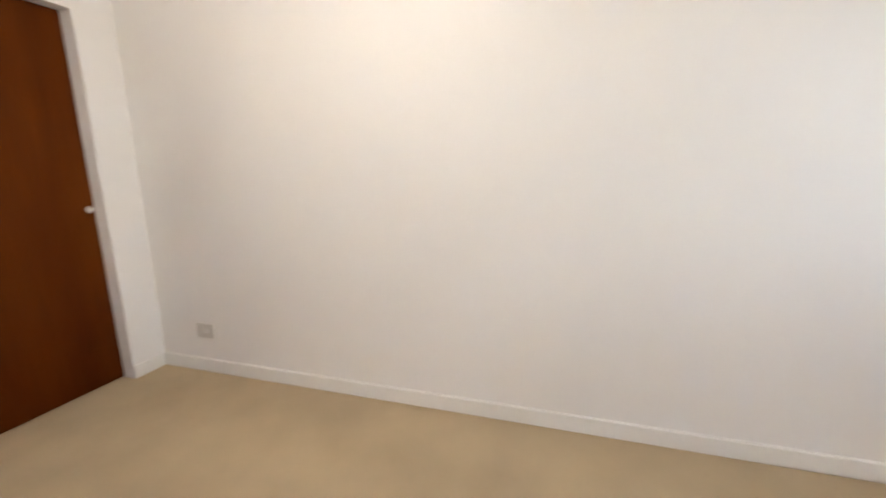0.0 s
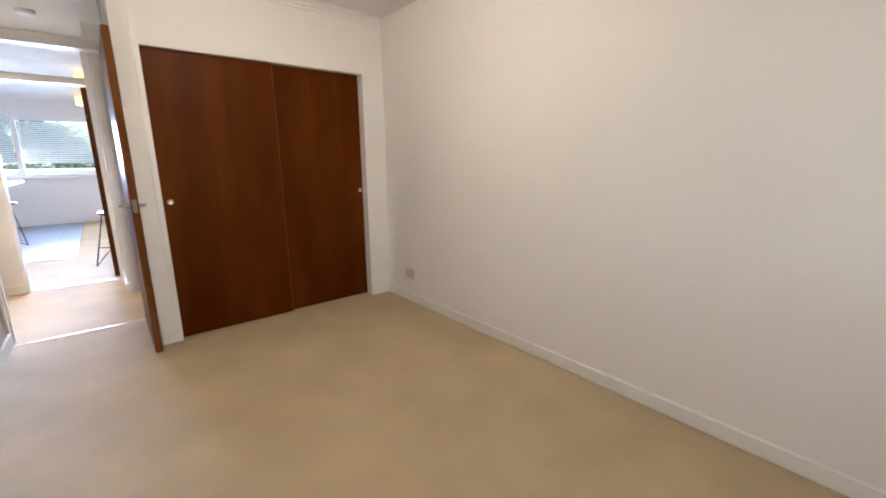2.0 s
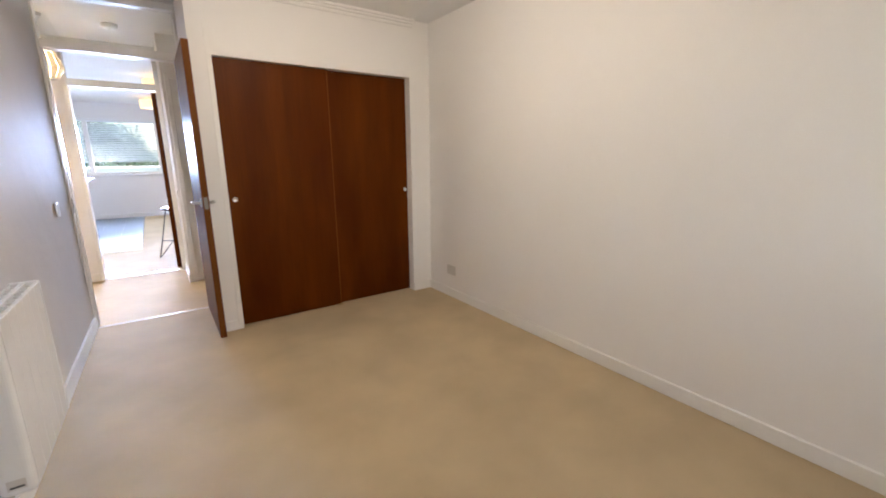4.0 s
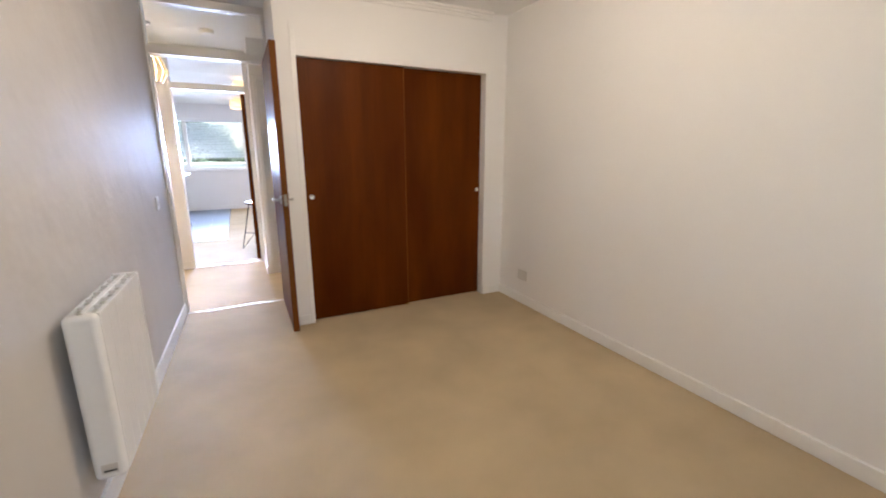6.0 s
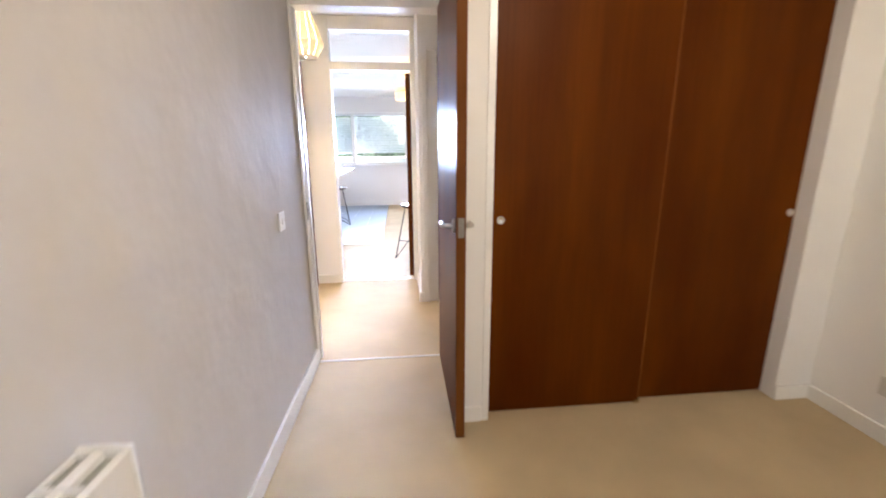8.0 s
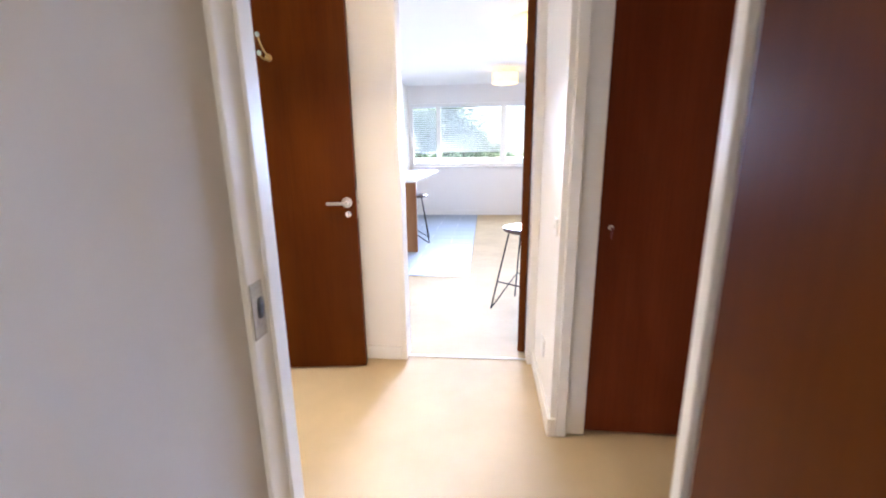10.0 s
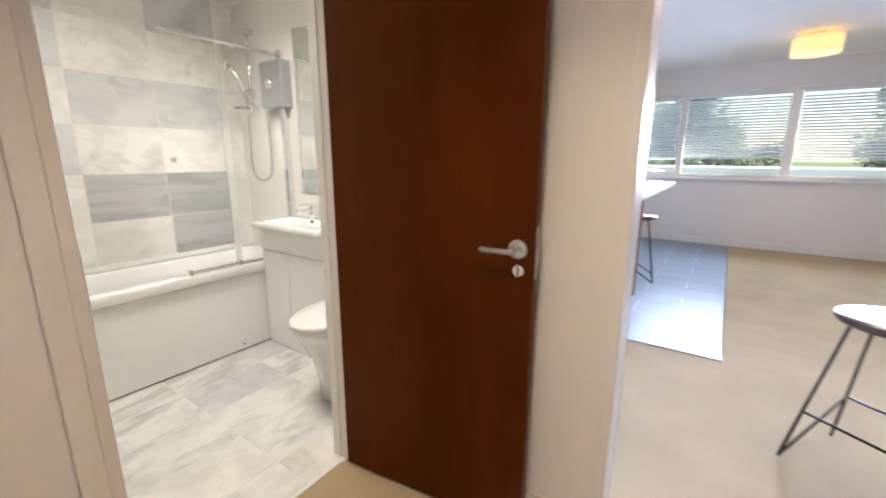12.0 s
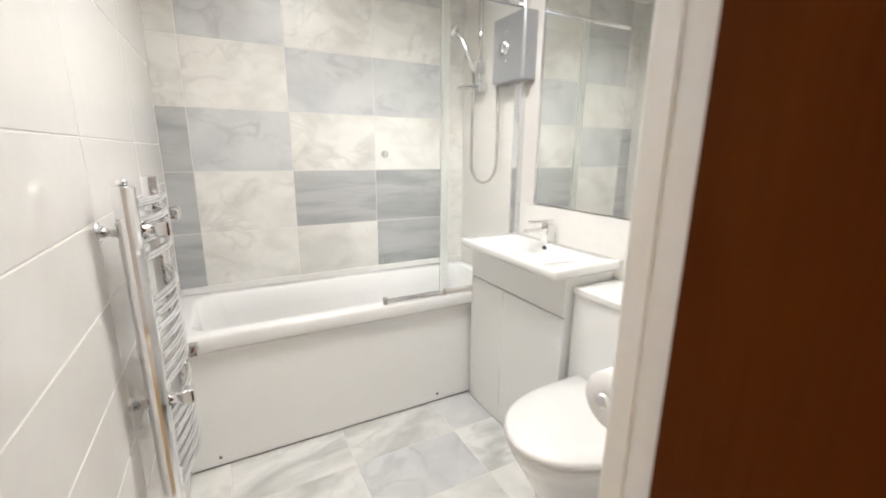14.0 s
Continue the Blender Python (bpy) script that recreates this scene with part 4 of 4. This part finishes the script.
tr = thing("toilet_roll_holder", "chrome holder with a white toilet roll", "toilet roll holder", (-1.05, 1.50, 0.735))
part("wall_plate", lathe([(0.024, 0.0), (0.024, -0.006), (0.012, -0.012)], (0, 0.07, 0.0), "x", 20), CHROME, tr)
part("arm", tube([(-0.006, 0.07, 0), (-0.065, 0.07, 0), (-0.068, 0.06, 0), (-0.068, -0.060, 0)], 0.008, 12), CHROME, tr)
part("knob", lathe([(0.008, -0.056), (0.016, -0.060), (0.016, -0.072), (0.010, -0.076)], (-0.068, 0, 0), "y", 18), CHROME, tr)
part("paper_roll", lathe([(0.020, -0.050), (0.056, -0.050), (0.057, -0.046), (0.057, 0.046), (0.056, 0.050), (0.020, 0.050)], (-0.068, 0, -0.008), "y", 30), PAPER, tr, "white toilet paper roll")

# towel rail on the white tiled wall
tw = thing("towel_rail", "chrome ladder towel rail with curved rungs", "towel rail", (-1.748, 0.631, 0.420))
for x in (-0.162, 0.162):
    pr = [(x + 0.023 * math.cos(a), 0.058 + 0.019 * math.sin(a)) for a in [2 * math.pi * k / 16 for k in range(16)]]
    part("upright", prism(pr, 0.0, 0.700, 0.003), CHROME, tw)
for z in (0.665, 0.630, 0.595, 0.560, 0.470, 0.440, 0.410, 0.380, 0.350, 0.320, 0.290, 0.225, 0.195, 0.165, 0.135, 0.105, 0.075, 0.045):
    arc = [(-0.162 + 0.324 * k / 12, 0.062 + 0.034 * math.sin(math.pi * k / 12), z) for k in range(13)]
    part("rung", tube(arc, 0.0085, 10), CHROME, tw)
for x in (-0.110, 0.125):
    for z in (0.612, 0.245):
        br = part("wall_bracket", tube([(x, 0.0, z), (x, 0.100, z)], 0.011, 12), CHROME, tw)
        part("bracket_rose", lathe([(0.020, 0.0), (0.020, 0.006), (0.012, 0.010)], (x, 0, z), "y", 18), CHROME, br)
        part("bracket_clamp", bx(x - 0.016, x + 0.016, 0.092, 0.118, z - 0.016, z + 0.016, 0.005), CHROME, br)
part("air_vent", lathe([(0.006, 0.700), (0.009, 0.703), (0.009, 0.709), (0.004, 0.712)], (0.162, 0.058, 0), "z", 12), CHROME, tw)

cord = thing("pull_cord", "white pull cord with a small bell end", "pull cord", (-2.05, 0.675, 1.83))
part("string", tube([(0, 0, 0.025), (0, 0, 0.338)], 0.0012, 6), PLASTIC, cord)
part("cord_bell", lathe([(0.010, 0.0), (0.011, 0.006), (0.004, 0.030), (0.002, 0.034)], (0, 0, 0), "z", 16), PLASTIC, cord)

bc = thing("bathroom_ceiling_lamp", "round flush white ceiling lamp, lit", "ceiling lamp", (-1.66, 1.36, 2.17))
part("rim", lathe([(0.150, 0.0), (0.150, -0.018), (0.142, -0.022), (0.138, -0.012)], (0, 0, 0), "z", 36), PLASTIC, bc)
part("diffuser", lathe([(0.138, -0.010), (0.136, -0.020), (0.05, -0.026)], (0, 0, 0), "z", 36), DIFF, bc, "glowing white diffuser")
solid("threshold_strip_3", bx(-1.000, -0.982, 0.667, 1.367, -0.05, 0.006, 0.003), TRIM, "pale strip across the bathroom doorway", "trim")

# ---- living room ----
isl = thing("breakfast_counter", "white topped breakfast counter with a wooden end panel", "kitchen counter", (-0.772, 4.20, 0))
part("worktop", bx(-0.29, 0.375, -0.235, 2.08, 0.862, 0.900, 0.004), TOP, isl, "white worktop")
part("end_panel", bx(-0.29, 0.350, 0.0, 0.040, 0.0, 0.862, 0.002), OAK, isl, "warm brown wooden end panel")
part("base_unit", bx(-0.29, 0.02, 0.045, 2.06, 0.0, 0.860, 0.003), UNIT, isl)


def stool(at, turn, label):
    t = thing("bar_stool", label, "bar stool", at, group="bar stools", turn=turn)
    part("seat", lathe([(0.135, 0.612), (0.158, 0.613), (0.164, 0.620), (0.164, 0.632), (0.158, 0.639), (0.10, 0.635), (0.03, 0.633)], (0, 0, 0), "z", 44), SEATB, t, "dark stained round seat")
    part("seat_ring", tube([(0.12 * math.cos(a), 0.12 * math.sin(a), 0.606) for a in [2 * math.pi * k / 28 for k in range(28)]], 0.006, 8, True), BLACK, t)
    ways = [Vector((math.cos(radians(a)), math.sin(radians(a)), 0)) for a in (190, 100, 10, 280)]
    tops = [w * 0.120 + Vector((0, 0, 0.606)) for w in ways]
    feet = [w * 0.250 + Vector((0, 0, 0.007)) for w in ways]
    mids = [a.lerp(b, 0.64) for a, b in zip(tops, feet)]
    for a, b in zip(tops, feet):
        part("leg", tube([a, b], 0.0062, 8), BLACK, t)
    for a, b in ((0, 3), (1, 2)):
        part("footrest", tube([mids[a], mids[b]], 0.0055, 8), BLACK, t)
    for a, b in ((0, 1), (3, 2)):
        part("brace", tube([feet[a], mids[b]], 0.0055, 8), BLACK, t)
    return t


stool((0.700, 2.430, 0), 0, "black wire bar stool with a dark round seat by the door")
stool((-0.543, 4.84, 0), 133, "black wire bar stool tucked under the breakfast counter")

# long living room window
win = thing("window_1", "long white framed window with four lights", "window", (0, FAR + 0.06, 0), kind="structure")
MULL = ((WX0, -0.965), (-0.530, -0.448), (0.660, 0.766), (1.845, 1.935), (WX1 - 0.06, WX1))
part("window_frame", bx(WX0, WX1, -0.03, 0.03, WZ0, WZ0 + 0.05, 0.004), PLASTIC, win)
part("window_frame", bx(WX0, WX1, -0.03, 0.03, WZ1 - 0.05, WZ1, 0.004), PLASTIC, win)
for x0, x1 in MULL:
    part("mullion", bx(x0, x1, -0.032, 0.032, WZ0 + 0.05, WZ1 - 0.05, 0.004), PLASTIC, win)
for (a, b), (c, d) in zip(MULL, MULL[1:]):
    part("pane", bx(b, c, -0.004, 0.004, WZ0 + 0.05, WZ1 - 0.05), GLASS, win).visible_shadow = False
part("window_sill", bx(WX0 - 0.02, WX1 + 0.02, -0.12, -0.03, WZ0 - 0.025, WZ0, 0.004), PLASTIC, win)

# slatted blinds, one over each light
for i, ((a, b), (c, d)) in enumerate(zip(MULL, MULL[1:])):
    low = (1.185, 1.195, 1.185, 1.11)[i]
    bl = thing("venetian_blind", "white horizontal slat blind, lowered most of the way", "blind", ((b + c) / 2, FAR + 0.008, 0), group="blinds of the long window")
    w = (c - b) / 2 - 0.006
    part("head_rail", bx(-w, w, -0.015, 0.015, WZ1 - 0.080, WZ1 - 0.052, 0.003), SLAT, bl)
    part("bottom_rail", bx(-w, w, -0.012, 0.012, low - 0.012, low, 0.003), SLAT, bl)
    n = int((WZ1 - 0.085 - low) / 0.036)
    me = None
    for k in range(n):
        z = low + 0.025 + k * 0.036
        if me is None:
            sb = bx(-w, w, -0.015, 0.015, -0.0006, 0.0006)
            me = mesh_from("slat", sb, SLAT)
        s = new("slat", me)
        s.parent = bl
        s.matrix_basis = pose(0, 0, z, -53, 0, 0)
    for x in (-w * 0.6, w * 0.6):
        part("ladder_cord", tube([(x, 0, low), (x, 0, WZ1 - 0.06)], 0.0012, 5), SLAT, bl)

# ---- outside the window ----
solid("ground", bx(-300, 300, FAR + 0.26, 600, -2.9, -2.8), GRASS, "grass below the window", "ground")


def tree(at, height, spread, seed, label):
    rng = random.Random(seed)
    t = thing("tree", label, "tree", at)
    trunk = bmesh.new()
    lim = [tuple((rng.uniform(-0.1, 0.1), rng.uniform(-0.1, 0.1), height * 0.16 * k)) for k in range(5)]
    for i, (p, q) in enumerate(zip(lim, lim[1:])):
        tube([p, q], 0.20 - 0.035 * i, 9, bm=trunk)
    tips = []
    for k in range(14):
        s = Vector(lim[rng.randint(2, 4)])
        a, up = rng.uniform(0, 6.28), rng.uniform(0.1, 0.9)
        e = s + Vector((math.cos(a) * spread * rng.uniform(0.4, 0.8), math.sin(a) * spread * rng.uniform(0.4, 0.8), up * height * 0.38))
        tube([s, s.lerp(e, 0.5) + Vector((0, 0, 0.15)), e], 0.045, 6, bm=trunk)
        tips += [s.lerp(e, f) for f in (0.45, 0.65, 0.85, 1.0, 1.1)]
    part("trunk", trunk, BARK, t)
    verts, faces = [], []
    for tip in tips:
        for _ in range(112):
            r = rng.uniform(0.1, 1.0) ** 0.5 * spread * 0.36
            d = Vector((rng.gauss(0, 1), rng.gauss(0, 1), rng.gauss(0, 0.8))).normalized()
            c = tip + d * r
            u = Vector((rng.gauss(0, 1), rng.gauss(0, 1), rng.gauss(0, 1))).normalized()
            v = u.orthogonal().normalized()
            s = rng.uniform(0.05, 0.10)
            i = len(verts)
            verts += [c - u * s, c + v * s * 0.55, c + u * s, c - v * s * 0.55]
            faces.append((i, i + 1, i + 2, i + 3))
    me = bpy.data.meshes.new("crown")
    me.from_pydata([tuple(v) for v in verts], [], faces)
    me.materials.append(LEAF)
    cr = new("crown", me)
    cr.parent = t
    return t


tree((-1.25, 18.0, -2.8), 7.6, 1.55, 1, "leafy green tree outside the window")
tree((-3.3, 21.0, -2.8), 6.6, 1.5, 2, "slender green tree outside the window")
tree((0.9, 21.5, -2.8), 4.9, 1.3, 3, "low leafy green tree outside the window")
tree((4.15, 17.5, -2.8), 7.4, 1.5, 4, "tall dark green tree outside the window")
tree((6.6, 19.0, -2.8), 7.0, 1.7, 5, "leafy green tree beyond the garages")
hs = thing("garage_block", "long low white rendered garage block with a flat roof", "building", (0, 13.5, -2.8))
part("wall", bx(-14, 16, 0, 2.2, 0, 3.60), RENDER, hs)
part("roof", bx(-14.2, 16.2, -0.2, 2.4, 3.60, 3.75), RENDER, hs)
for k in range(9):
    part("garage_door", bx(-12 + 3 * k, -9.6 + 3 * k, -0.03, 0.0, 0.05, 2.1), PLASTIC, hs)

# ---- tiles, last ----
def piece(name, me, parent, at):
    o = new(name, me)
    o.parent = parent
    o.matrix_basis = Matrix.Translation(at)
    return o


def tile_mesh(name, sx, sy, sz, mat):
    return mesh_from(name, bx(-sx / 2, sx / 2, -sy / 2, sy / 2, -sz / 2, sz / 2, 0.0012, 1), mat)


# marble wall: columns and courses with their stone; W white, G pale grey, D grey
ys, zs = [0.636, 0.745, 1.150, 1.557, 1.948, 2.079], [0.44, 0.556, 0.825, 1.093, 1.358, 1.632, 1.900, 2.168]
stone = {"W": MARBLE_W, "V": MARBLE_V, "G": MARBLE_G, "D": MARBLE_D}
plan = ("DWWDW", "DWWDW", "DWDDW", "DGWWW", "WWGGW", "WGWWW", "WGWGW")
west = bpy.data.objects["wall_bathroom_west"]
cache = {}
for j, row in enumerate(plan):
    for i, ch in enumerate(row):
        a, b, c, d = ys[i] + 0.0012, ys[i + 1] - 0.0012, zs[j] + 0.0012, zs[j + 1] - 0.0012
        key = (i, j in (0, 1), j == 6, ch)
        cache[key] = tile_mesh("tile", 0.009, b - a, d - c, stone[ch])
        piece("tile", cache[key], west, (-2.7365, (a + b) / 2, (c + d) / 2))

south = bpy.data.objects["wall_bathroom_south"]
edges = [0.0, 0.150, 0.30, 0.450, 0.60, 0.752, 0.90, 1.053, 1.204, 1.504, 1.804, 2.168]
for j, (c, d) in enumerate(zip(edges, edges[1:])):
    for i in range(3):
        x0, x1 = (-2.731, -2.175, -1.62, -1.051)[i], (-2.731, -2.175, -1.62, -1.051)[i + 1]
        piece("tile", tile_mesh("tile", x1 - x0 - 0.002, 0.008, d - c - 0.002, TILE_W), south, ((x0 + x1) / 2, 0.631, (c + d) / 2))

fb = bpy.data.objects["floor_bathroom"]
fx, fy = [-2.285, -2.012, -1.742, -1.470, -1.20, -0.986], [0.635, 0.768, 1.200, 1.634, 2.079]
fplan = ("WVVG", "WVGV", "VVVW", "VWVV", "WVWW")
for i, row in enumerate(fplan):
    for j, ch in enumerate(row):
        a, b, c, d = fx[i] + 0.0012, fx[i + 1] - 0.0012, fy[j] + 0.0012, fy[j + 1] - 0.0012
        piece("tile", tile_mesh("tile", b - a, d - c, 0.008, stone[ch]), fb, ((a + b) / 2, (c + d) / 2, -0.004))

fk = solid("floor_kitchen", bx(-1.06, 0.243, 3.222, FAR + 0.01, -0.10, -0.001), GROUT, "glossy pale blue-grey tiles beside the counter", "floor")
solid("floor_edge_strip", boxes((-1.05, 0.25, 3.214, 3.2215, -0.05, 0.004), (0.2435, 0.25, 3.2215, FAR - 0.02, -0.05, 0.004)), DARK, "thin dark edging strip between tiles and carpet", "trim")
km = tile_mesh("tile", 0.596, 0.296, 0.008, TILE_K)
for r in range(14):
    y = 3.223 + 0.30 * r + 0.15
    for k in range(3):
        x = 0.242 - 0.30 - 0.60 * k + (0.30 if r % 2 else 0)
        x0, x1 = max(-1.05, x - 0.298), min(0.2425, x + 0.298)
        y0, y1 = y - 0.148, min(FAR, y + 0.148)
        if x1 - x0 > 0.05 and y1 - y0 > 0.05:
            full = abs(x1 - x0 - 0.596) < 0.01 and abs(y1 - y0 - 0.296) < 0.01
            piece("tile", km if full else tile_mesh("tile", x1 - x0, y1 - y0, 0.008, TILE_K), fk, ((x0 + x1) / 2, (y0 + y1) / 2, -0.004))
